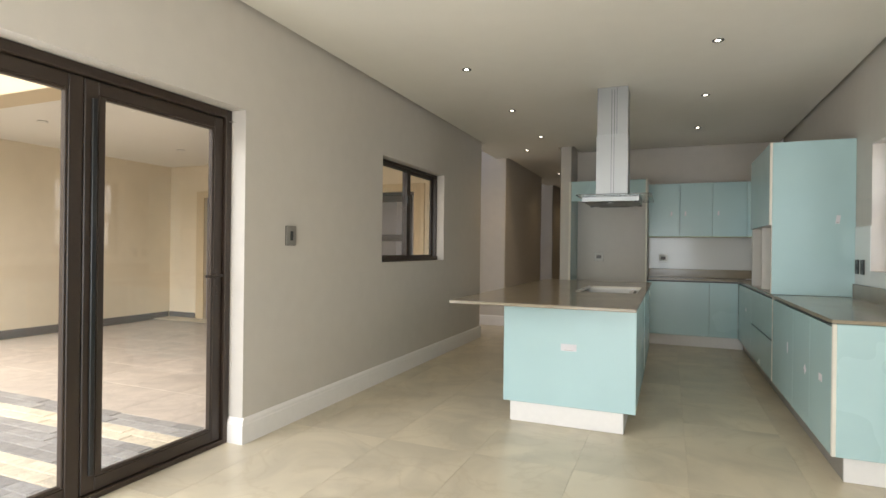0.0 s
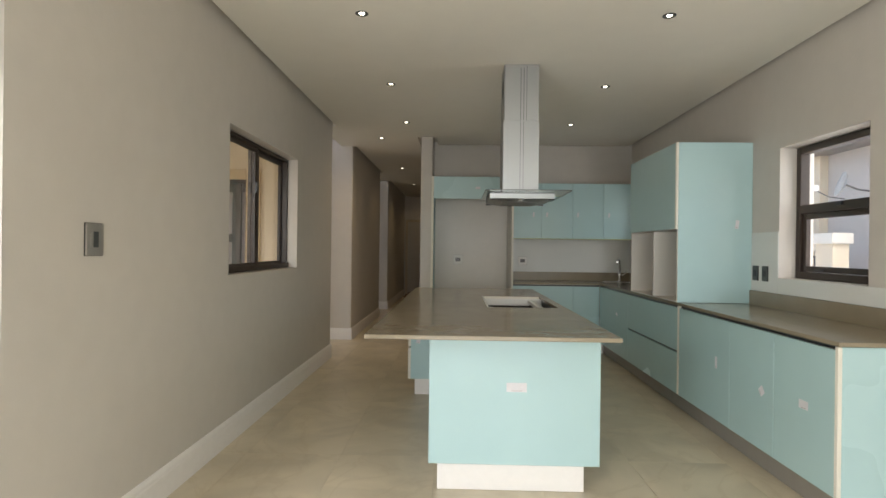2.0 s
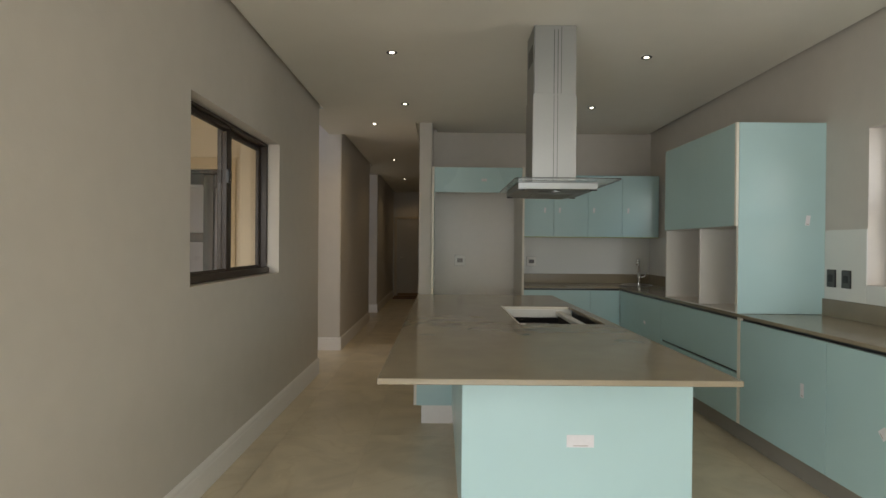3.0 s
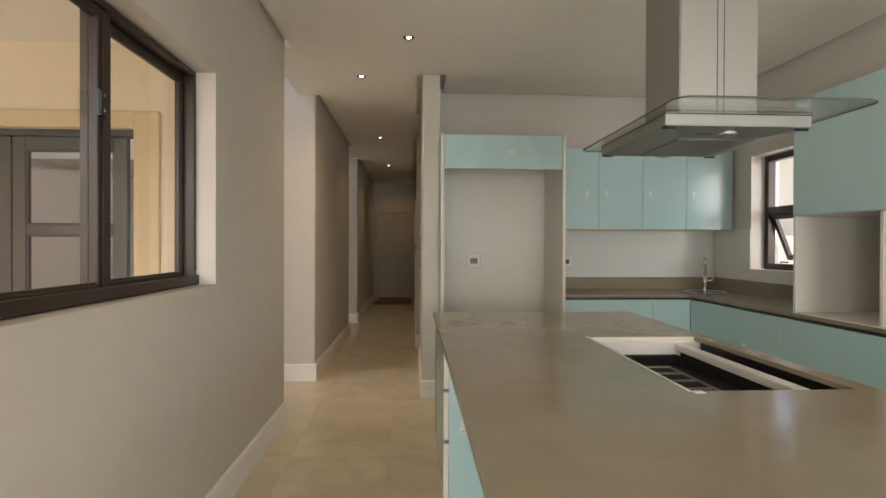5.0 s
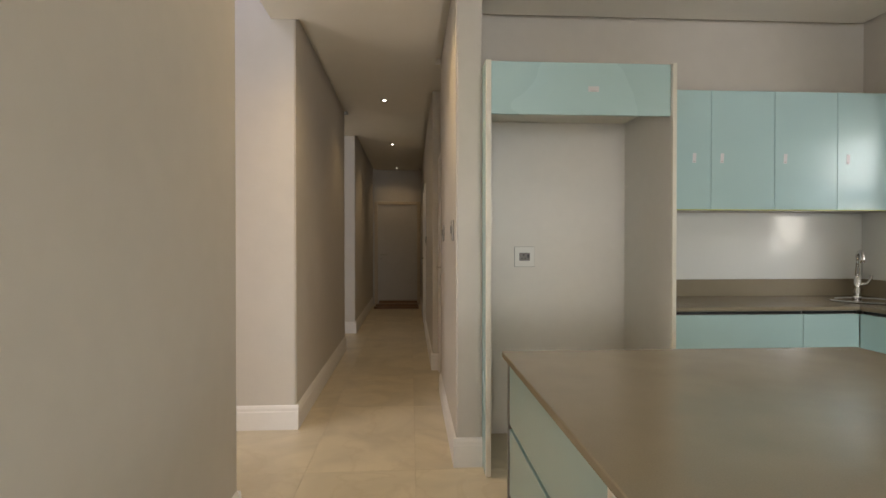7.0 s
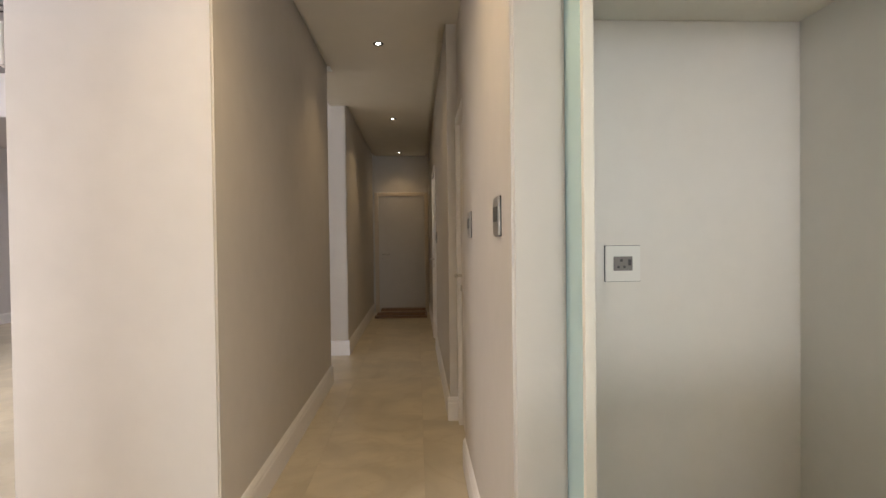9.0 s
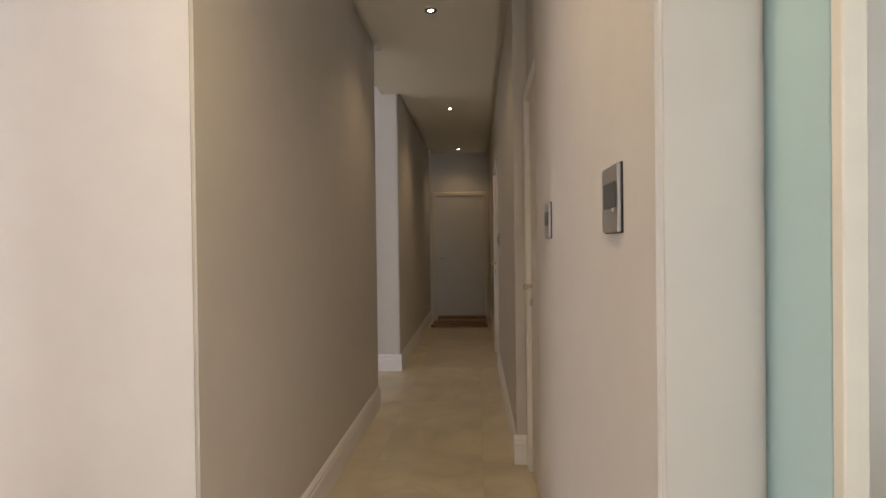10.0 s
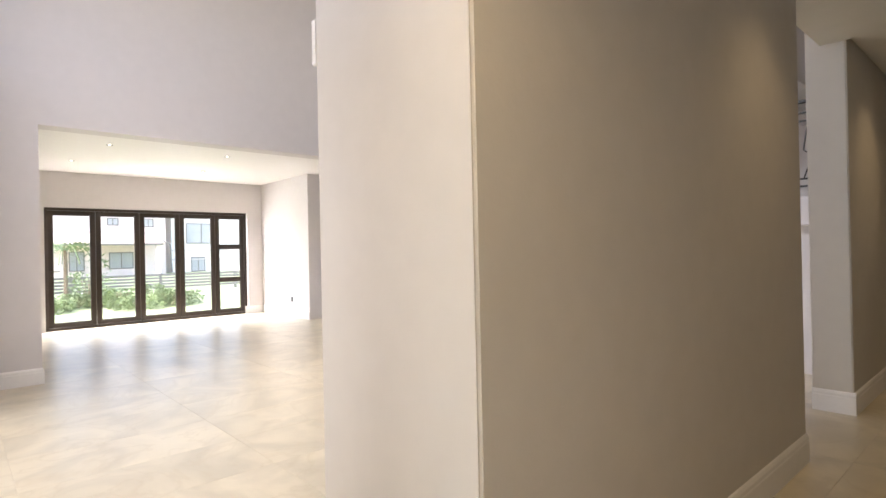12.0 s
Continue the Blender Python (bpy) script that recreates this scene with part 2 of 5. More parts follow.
def stone_material(name, base, vein, rough, scale=1.0, per_piece=0.06, vein_amount=0.5):
    """Marble-look tile: soft clouds and thin drifting veins, shifted from tile to tile."""
    m = bpy.data.materials.new(name)
    m.use_nodes = True
    t = m.node_tree
    b = t.nodes["Principled BSDF"]
    geo = t.nodes.new("ShaderNodeNewGeometry")
    info = t.nodes.new("ShaderNodeObjectInfo")
    shift = t.nodes.new("ShaderNodeVectorMath")
    shift.operation = "SCALE"
    shift.inputs[0].default_value = (37.0, 21.0, 11.0)
    t.links.new(info.outputs["Random"], shift.inputs["Scale"])
    pos = t.nodes.new("ShaderNodeVectorMath")
    t.links.new(geo.outputs["Position"], pos.inputs[0])
    t.links.new(shift.outputs[0], pos.inputs[1])
    cloud = t.nodes.new("ShaderNodeTexNoise")
    cloud.inputs["Scale"].default_value, cloud.inputs["Detail"].default_value = 1.6 * scale, 5
    cloud.inputs["Distortion"].default_value = 1.4
    veins = t.nodes.new("ShaderNodeTexNoise")
    veins.inputs["Scale"].default_value, veins.inputs["Detail"].default_value = 1.3 * scale, 6
    veins.inputs["Distortion"].default_value = 1.8
    grain = t.nodes.new("ShaderNodeTexNoise")
    grain.inputs["Scale"].default_value, grain.inputs["Detail"].default_value = 45, 4
    for n in (cloud, veins, grain):
        t.links.new(pos.outputs[0], n.inputs["Vector"])
    ridge = t.nodes.new("ShaderNodeMath")
    ridge.operation = "SUBTRACT"
    ridge.inputs[1].default_value = 0.5
    t.links.new(veins.outputs["Fac"], ridge.inputs[0])
    ab = t.nodes.new("ShaderNodeMath")
    ab.operation = "ABSOLUTE"
    t.links.new(ridge.outputs[0], ab.inputs[0])
    thin = t.nodes.new("ShaderNodeMapRange")
    thin.inputs["From Min"].default_value, thin.inputs["From Max"].default_value = 0.0, 0.03
    thin.inputs["To Min"].default_value, thin.inputs["To Max"].default_value = vein_amount, 0.0
    t.links.new(ab.outputs[0], thin.inputs["Value"])
    c0 = Vector(base)
    mix = t.nodes.new("ShaderNodeMix")
    mix.data_type = "RGBA"
    mix.inputs["A"].default_value, mix.inputs["B"].default_value = (*(c0 * 0.87), 1), (*(c0 * 1.09), 1)
    cr = t.nodes.new("ShaderNodeMapRange")
    cr.inputs["From Min"].default_value, cr.inputs["From Max"].default_value = 0.35, 0.65
    t.links.new(cloud.outputs["Fac"], cr.inputs["Value"])
    t.links.new(cr.outputs[0], mix.inputs["Factor"])
    mix2 = t.nodes.new("ShaderNodeMix")
    mix2.data_type = "RGBA"
    mix2.inputs["B"].default_value = (*vein, 1)
    t.links.new(mix.outputs["Result"], mix2.inputs["A"])
    t.links.new(thin.outputs[0], mix2.inputs["Factor"])
    hsv = t.nodes.new("ShaderNodeHueSaturation")
    vr = t.nodes.new("ShaderNodeMapRange")
    vr.inputs["To Min"].default_value, vr.inputs["To Max"].default_value = 1 - per_piece, 1 + per_piece
    t.links.new(info.outputs["Random"], vr.inputs["Value"])
    t.links.new(vr.outputs[0], hsv.inputs["Value"])
    t.links.new(mix2.outputs["Result"], hsv.inputs["Color"])
    t.links.new(hsv.outputs[0], b.inputs["Base Color"])
    rr = t.nodes.new("ShaderNodeMapRange")
    rr.inputs["To Min"].default_value, rr.inputs["To Max"].default_value = rough * 0.9, rough * 1.1
    t.links.new(grain.outputs["Fac"], rr.inputs["Value"])
    t.links.new(rr.outputs[0], b.inputs["Roughness"])
    return m


M_TILE = stone_material("cream_marble_tile", (0.65, 0.575, 0.435), (0.52, 0.43, 0.29), 0.31, per_piece=0.02, vein_amount=0.3)
M_PATIO = stone_material("patio_tile", (0.55, 0.49, 0.42), (0.41, 0.36, 0.3), 0.4, scale=2.0, per_piece=0.06)
M_PAVER = stone_material("grey_paver", (0.33, 0.32, 0.30), (0.23, 0.22, 0.2), 0.85, scale=8, per_piece=0.18)
M_PAVER2 = stone_material("yellow_paver", (0.66, 0.59, 0.45), (0.5, 0.44, 0.33), 0.85, scale=8, per_piece=0.12)


def strip(profile, p, q, out):
    """A moulding: the profile (distance out from the wall, height) drawn from p to q; out points away from the wall."""
    bm = bmesh.new()
    p, q, o = Vector(p), Vector(q), Vector(out)
    rings = [[bm.verts.new(e + o * d + Vector((0, 0, h))) for d, h in profile] for e in (p, q)]
    n = len(profile)
    for i in range(n):
        bm.faces.new((rings[0][i], rings[0][(i + 1) % n], rings[1][(i + 1) % n], rings[1][i]))
    bm.faces.new(rings[0])
    bm.faces.new(rings[1][::-1])
    bmesh.ops.recalc_face_normals(bm, faces=bm.faces[:])
    return bm


BOARD = [(0, 0), (0.016, 0), (0.016, SKIRT - 0.045), (0.013, SKIRT - 0.038), (0.013, SKIRT - 0.02), (0.007, SKIRT - 0.006), (0.0, SKIRT)]


def skirting(p, q, out):
    structure("baseboard", strip(BOARD, (*p, 0), (*q, 0), (*out, 0)), M_WHITE, "white moulded skirting board at the wall foot", "baseboard")


def cyl(x, y, z, r, h, seg=16, axis="z", bm=None, r2=None):
    """A cylinder or cone from its base point along an axis."""
    b = bmesh.new()
    bmesh.ops.create_cone(b, cap_ends=True, segments=seg, radius1=r, radius2=r if r2 is None else r2, depth=h)
    turn = {"z": Matrix(), "x": Matrix.Rotation(radians(90), 4, "Y"), "y": Matrix.Rotation(radians(-90), 4, "X")}[axis]
    bmesh.ops.transform(b, matrix=Matrix.Translation((x, y, z)) @ turn @ Matrix.Translation((0, 0, h / 2)), verts=b.verts[:])
    if bm is None:
        return b
    tmp = bpy.data.meshes.new("tmp")
    b.to_mesh(tmp)
    b.free()
    bm.from_mesh(tmp)
    bpy.data.meshes.remove(tmp)
    return bm


def tube(points, r, seg=8, bm=None):
    """A round bar bent along the points."""
    bm = bm or bmesh.new()
    pts = [Vector(p) for p in points]
    rings = []
    for i, p in enumerate(pts):
        d = (pts[min(i + 1, len(pts) - 1)] - pts[max(i - 1, 0)]).normalized()
        side = d.orthogonal().normalized() if i == 0 else (side - d * side.dot(d)).normalized()
        up = d.cross(side)
        rings.append([bm.verts.new(p + (side * math.cos(a) + up * math.sin(a)) * r) for a in [2 * math.pi * k / seg for k in range(seg)]])
    for a, b in zip(rings, rings[1:]):
        for k in range(seg):
            bm.faces.new((a[k], a[(k + 1) % seg], b[(k + 1) % seg], b[k]))
    bm.faces.new(rings[0][::-1])
    bm.faces.new(rings[-1])
    return bm


# ---------------------------------------------------------------- structure
structure("ground", box(-400, 400, -400, 400, -0.6, -0.16), M_GROUND, "bare garden ground round the house", "ground")
floor = structure("floor", box(WL - 0.24, WR + 0.2, YS - 0.2, HS - 0.24, -0.15, -0.0025, 0, 1, box(LX - 0.1, WR + 0.2, HS - 0.24, HN + 0.1, -0.15, -0.0025)), M_GROUT, "polished cream marble-look floor tiles", "floor")

DOOR_S, DOOR_N, DOOR_T = -0.93, 2.753, 2.13      # folding doors to the patio
WIN_S, WIN_N, WIN_B, WIN_T = 4.55, 6.07, 1.125, 2.14   # patio window
EW = [(4.22, 5.11, 1.13, 2.10), (7.30, 8.045, 1.12, 2.11)]  # garden and sink windows

structure("wall_kitchen_west", wall_mesh("x", WL - 0.165, WL, YS - 0.2, HS, -0.05, HTOP, [(DOOR_S, DOOR_N, -0.05, DOOR_T), (WIN_S, WIN_N, WIN_B, WIN_T)]), M_WALL, "greige painted plaster wall with folding doors and a window", "wall")
structure("wall_kitchen_east", wall_mesh("x", WR, WR + 0.25, YS - 0.2, YB + 0.2, -0.05, CEIL + 0.3, EW), M_WALL, "greige painted plaster wall with two windows", "wall")
structure("wall_kitchen_north", box(-1.021, WR, YB, YB + 0.2, -0.05, CEIL + 0.3), M_WALL, "greige painted wall behind the kitchen units", "wall")
structure("wall_kitchen_south", wall_mesh("y", YS - 0.2, YS, WL, WR, -0.05, CEIL + 0.3, [(-1.4, 1.0, -0.05, 2.2)]), M_WALL, "greige painted wall with a wide opening", "wall")
structure("wall_column", box(PR, -1.022, YCOL, 9.6, -0.05, CEIL + 0.1, 0.009, 3), M_WALL, "greige painted end of the wall between kitchen and passage", "wall")
structure("wall_passage_recess", wall_mesh("x", -1.13, -1.022, 9.6, 10.4, -0.05, CEIL + 0.1, [(9.61, 10.34, -0.05, 2.08)]), M_WALL, "greige painted wall over a side doorway", "wall")
structure("wall_passage_east", wall_mesh("x", PR2, -1.022, 10.4, YEND, -0.05, CEIL + 0.1, [(12.86, 13.66, -0.05, 2.08)]), M_WALL, "greige painted passage wall with a side door", "wall")
structure("wall_passage_west", box(PL - 0.775, PL, C1, C2, -0.05, HTOP, 0.009, 3), M_WALL, "broad greige painted pier between hall and passage", "wall")
structure("wall_passage_west_far", box(PL - 0.262, PL, C3, YEND + 0.1, -0.05, HTOP, 0.009, 3), M_WALL, "greige painted wall between stair and passage", "wall")
structure("wall_passage_end", box(PL, -1.0, YEND, YEND + 0.2, -0.05, CEIL + 0.1), M_WALL, "greige painted wall round the end door", "wall")
structure("wall_hall_south", wall_mesh("y", HS - 0.25, HS, HX, WL - 0.166, -0.05, HTOP, [(-7.13, -3.11, -0.05, 2.11), (-7.3, -3.3, 3.7, 5.1)]), M_PALE, "pale painted hall wall with glazed doors and assumed high windows", "wall")
structure("wall_hall_west", wall_mesh("x", HX - 0.25, HX, HS - 0.25, HN, -0.05, HTOP, [(8.45, 12.6, -0.05, 2.66)]), M_PALE, "pale painted double-height wall with a wide opening", "wall")
structure("wall_hall_north", box(HX - 0.25, PL - 0.262, HN, HN + 0.2, -0.05, HTOP), M_PALE, "pale painted hall wall under the gallery", "wall")
structure("wall_living_west", wall_mesh("x", LX - 0.25, LX, 7.0, LN + 0.2, -0.05, 3.1, [(8.98, 12.58, -0.05, 2.19)]), M_PALE, "pale painted living room wall with folding doors", "wall")
structure("wall_living_north", wall_mesh("y", LN, LN + 0.2, LX, HX - 0.25, -0.05, 3.1, [(-10.78, -9.85, -0.05, 2.83)]), M_PALE, "pale painted living room wall with a doorway", "wall")
structure("wall_living_south", box(LX, HX - 0.25, 6.8, 7.0, -0.05, 3.0), M_PALE, "pale painted living room wall", "wall")
structure("wall_living_lobby", box(-11.0, -9.6, LN + 0.32, LN + 0.52, -0.05, 3.1), M_PALE, "pale wall of a small lobby off the living room", "wall")
for x0 in (-10.98, -9.85):
    structure("wall_living_lobby_side", box(x0, x0 + 0.2, LN + 0.2, LN + 0.32, -0.05, 3.1), M_PALE, "pale side wall of a small lobby", "wall")
GAP, BOARD_T = 0.05, 0.05      # ceiling boards stop short of the walls, leaving a shadow gap
structure("ceiling_kitchen", box(WL - 0.01, WR + 0.02, YS - 0.1, YB + 0.1, CEIL + BOARD_T, CEIL + 0.2), M_CEIL, "plain off-white plaster ceiling over the kitchen", "ceiling")
structure("ceiling_passage", box(PL - 0.14, -1.022, YB + 0.1, YEND + 0.1, CEIL + BOARD_T, CEIL + 0.2), M_CEIL, "plain off-white plaster ceiling over the passage", "ceiling")
X0, X1, Y0, Y1 = PL - 0.16, WR, YS, YEND
bm = wall_mesh("y", CEIL, CEIL + BOARD_T, X0, X1, Y0, Y1, [
    (X0, WL + GAP, Y0, HS), (WR - GAP, X1, Y0, Y1), (X0, X1, Y0, Y0 + GAP), (-1.022, X1, YB - GAP, Y1), (PR - GAP, -1.022 + GAP, YCOL - 0.012, YB - GAP), (PR - GAP, -1.022, YB - GAP, 9.6),
    (-1.11, X1, 9.6, 10.4), (PR2 - GAP, X1, 10.4, Y1), (X0, PL + GAP, C1, C2), (X0, PL + GAP, C3, Y1), (X0, X1, YEND - GAP, Y1)])
for v in bm.verts:
    v.co = (v.co.x, v.co.z, v.co.y)
bmesh.ops.recalc_face_normals(bm, faces=bm.faces[:])
structure("ceiling_boards", bm, M_CEIL, "off-white plasterboard ceiling with a shadow gap along the walls", "ceiling")
structure("wall_over_passage", wall_mesh("x", PL - 0.16, PL - 0.002, HS, C3, CEIL + BOARD_T + 0.001, HTOP), M_PALE, "pale painted upper wall above the passage", "wall")
structure("ceiling_hall", box(HX - 0.25, PL + 0.2, HS - 0.25, HN + 0.2, HTOP, HTOP + 0.2), M_CEIL, "high white plaster ceiling over the hall", "ceiling")
structure("ceiling_living", box(LX - 0.25, HX - 0.25, 6.8, LN + 1.1, 2.82, 3.0), M_WHITE, "white plaster ceiling over the living room", "ceiling")

for p, q, o in (((WL, DOOR_N), (WL, HS), (1, 0)), ((WL - 0.11, DOOR_N), (WL + 0.016, DOOR_N), (0, -1)), ((WL - 0.165, HS), (WL + 0.016, HS), (0, 1)), ((PL - 0.775, C1), (PL + 0.016, C1), (0, -1)), ((PL, C1), (PL, C2), (1, 0)),
                ((PL - 0.775, C1), (PL - 0.775, C2), (-1, 0)), ((PL - 0.262, C3), (PL + 0.016, C3), (0, -1)), ((PL, C3), (PL, YEND), (1, 0)), ((PR, YCOL), (PR, 9.6), (-1, 0)), ((PR - 0.016, YCOL), (-1.022, YCOL), (0, -1)),
                ((PR2, 10.4), (PR2, 12.79), (-1, 0)), ((PR2, 13.73), (PR2, YEND), (-1, 0)), ((PR2 - 0.016, 10.4), (-1.14, 10.4), (0, -1)), ((HX, HS), (HX, 8.45), (1, 0)), ((HX, 12.6), (HX, HN), (1, 0)),
                ((HX, HN), (PL - 0.262, HN), (0, -1)), ((LX, 7.0), (LX, 8.9), (1, 0)), ((LX, 12.5), (LX, LN), (1, 0)), ((LX, LN), (-10.78, LN), (0, -1)), ((-9.85, LN), (HX - 0.25, LN), (0, -1)), ((HX - 0.25, 8.45), (HX + 0.016, 8.45), (0, 1))):
    skirting(p, q, o)


# ---------------------------------------------------------------- doors and windows
def lever(parent, x, y, z, axis, side, along, mat=M_CHROME):
    """A lever handle on a rose with a key cylinder under it; axis is the door's normal."""
    def put(u, v, w):
        return (x + side * u, y + v, z + w) if axis == "x" else (x + v, y + side * u, z + w)
    bm = tube([put(0, 0, 0), put(0.02, 0, 0), put(0.045, 0, 0)], 0.010, 10)
    tube([put(0.045, -0.004 * along, 0), put(0.048, 0.02 * along, 0), put(0.048, 0.07 * along, -0.002), put(0.046, 0.125 * along, 0.0)], 0.0085, 10, bm)
    part("door_handle", bm, mat, parent, "lever handle", True)
    c = put(0, 0, -0.075)
    bm = cyl(*(c if side > 0 else put(0.012, 0, -0.075)), 0.011, 0.012, 12, axis)
    box(*sorted((put(0, -0.006, 0)[0], put(0.013, 0.006, 0)[0])), *sorted((put(0, -0.006, 0)[1], put(0.013, 0.006, 0)[1])), z - 0.105, z - 0.075, 0.002, 1, bm)
    part("key_cylinder", bm, mat, parent, "nickel key cylinder")


def glazed_frame(bm, axis, p0, p1, a0, a1, z0, z1, w, bev=0.004):
    """Four members of a frame round an opening, added to bm."""
    for u0, u1, b0, b1 in ((a0, a0 + w, z0, z1), (a1 - w, a1, z0, z1), (a0 + w, a1 - w, z0, z0 + w), (a0 + w, a1 - w, z1 - w, z1)):
        if axis == "x":
            box(p0, p1, u0, u1, b0, b1, bev, 1, bm)
        else:
            box(u0, u1, p0, p1, b0, b1, bev, 1, bm)
    return bm


def pane(parent, axis, p, a0, a1, z0, z1, mat=None):
    b = box(p - 0.003, p + 0.003, a0, a1, z0, z1) if axis == "x" else box(a0, a1, p - 0.003, p + 0.003, z0, z1)
    g = part("pane", b, mat or M_GLASS, parent)
    g.visible_shadow = False
    return g


def folding_leaf(parent, axis, p, a0, a1, z0, z1, mat, stile=0.085, rails=(), deep=0.045, pane_mat=None):
    """One leaf: stiles, top and bottom rail, glazing beads, cross rails and its panes."""
    bm = glazed_frame(bmesh.new(), axis, p - deep / 2, p + deep / 2, a0, a1, z0, z1, stile)
    levels = [z0 + stile, *[z for r in rails for z in r], z1 - stile]
    for r0, r1 in rails:
        box(*((p - deep / 2, p + deep / 2, a0 + stile, a1 - stile) if axis == "x" else (a0 + stile, a1 - stile, p - deep / 2, p + deep / 2)), r0, r1, 0.004, 1, bm)
    for i in range(0, len(levels), 2):
        glazed_frame(bm, axis, p - deep / 2 + 0.006, p + deep / 2 - 0.006, a0 + stile - 0.001, a1 - stile + 0.001, levels[i] - 0.001, levels[i + 1] + 0.001, 0.014, 0.003)
    leaf = part("leaf", bm, mat, parent)
    for i in range(0, len(levels), 2):
        pane(leaf, axis, p, a0 + stile, a1 - stile, levels[i], levels[i + 1], pane_mat)
    return leaf


# folding doors to the patio
d = thing("door_patio", "closed dark bronze aluminium folding doors with clear glass", "door", kind="structure")
XF = WL - 0.165
for nm, y0, y1, z0, z1 in (("jamb", DOOR_N - 0.05, DOOR_N - 0.002, 0.0, DOOR_T - 0.002), ("jamb", DOOR_S + 0.002, DOOR_S + 0.05, 0.0, DOOR_T - 0.002),
                           ("head", DOOR_S + 0.05, DOOR_N - 0.05, DOOR_T - 0.055, DOOR_T - 0.002), ("sill", DOOR_S + 0.05, DOOR_N - 0.05, 0.0, 0.03)):
    part(nm, box(XF - 0.05, XF + 0.055, y0, y1, z0, z1, 0.004), M_BRONZE, d)
n_leaf, w_leaf = 4, (DOOR_N - DOOR_S - 0.1) / 4
for i in range(n_leaf):
    y1 = DOOR_N - 0.05 - i * w_leaf
    leaf = folding_leaf(d, "x", XF + 0.01, y1 - w_leaf + 0.003, y1 - 0.003, 0.032, DOOR_T - 0.058, M_BRONZE, 0.07)
    bm = box(XF + 0.032, XF + 0.046, y1 - w_leaf + 0.035, y1 - w_leaf + 0.06, 0.12, DOOR_T - 0.15, 0.003)
    part("seal", bm, M_BLACK, leaf)
    if i == 0:
        part("lock_stile", box(XF - 0.012, XF + 0.032, y1 - w_leaf + 0.0735, y1 - w_leaf + 0.112, 0.103, DOOR_T - 0.129, 0.004), M_BRONZE, leaf)
        lever(leaf, XF + 0.033, y1 - 0.05, 1.075, "x", 1, -1, M_BRONZE)
        part("lock_plate", box(XF + 0.0325, XF + 0.037, y1 - 0.066, y1 - 0.034, 0.95, 1.12, 0.002), M_BRONZE, leaf)
part("stay_hook", tube([(XF + 0.056, DOOR_N - 0.03, DOOR_T - 0.075), (XF + 0.08, DOOR_N - 0.02, DOOR_T - 0.075), (XF + 0.08, DOOR_N - 0.004, DOOR_T - 0.075)], 0.004), M_CHROME, d, "small steel hook")


def sliding_window():
    """Two-light window to the patio: outer frame, a near sash and a far sash with a meeting stile and catch."""
    w = thing("window_patio", "dark bronze aluminium sliding window with clear glass", "window", kind="structure")
    xw = WL - 0.135
    part("window_frame", glazed_frame(bmesh.new(), "x", xw - 0.045, xw + 0.045, WIN_S + 0.002, WIN_N - 0.002, WIN_B + 0.002, WIN_T - 0.002, 0.024), M_BRONZE, w)
    track = box(xw + 0.046, xw + 0.062, WIN_S + 0.01, WIN_N - 0.01, WIN_B + 0.004, WIN_B + 0.048, 0.003)
    part("track", track, M_BRONZE, w)
    near, far = 5.355, 5.29
    for nm, x, a0, a1 in (("sash", xw + 0.018, WIN_S + 0.026, near), ("sash", xw - 0.02, far, WIN_N - 0.026)):
        bm = glazed_frame(bmesh.new(), "x", x - 0.016, x + 0.016, a0, a1, WIN_B + 0.028, WIN_T - 0.028, 0.03)
        glazed_frame(bm, "x", x - 0.01, x + 0.01, a0 + 0.029, a1 - 0.029, WIN_B + 0.057, WIN_T - 0.057, 0.008, 0.002)
        if a1 == near:
            box(x - 0.0165, x + 0.0165, near - 0.08, near - 0.034, WIN_B + 0.036, WIN_T - 0.036, 0.003, 1, bm)
            box(x + 0.0166, x + 0.021, near - 0.058, near - 0.03, WIN_B + 0.04, WIN_T - 0.04, 0.002, 1, bm)
        s = part(nm, bm, M_BRONZE, w)
        pane(s, "x", x, a0 + 0.03, a1 - 0.03, WIN_B + 0.058, WIN_T - 0.058)
    c = part("catch", box(xw + 0.039, xw + 0.058, near - 0.108, near - 0.055, 1.742, 1.828, 0.004, 2), M_BLACK, w, "black window catch")
    for z in (1.760, 1.810):
        part("screw", cyl(xw + 0.057, near - 0.088, z, 0.006, 0.004, 10, "x"), M_CHROME, c)
    for y, z in ((WIN_N - 0.02, WIN_B + 0.06), (near - 0.02, WIN_B + 0.03)):
        part("screw", cyl(xw + 0.045, y, z, 0.005, 0.003, 10, "x"), M_CHROME, w)


sliding_window()


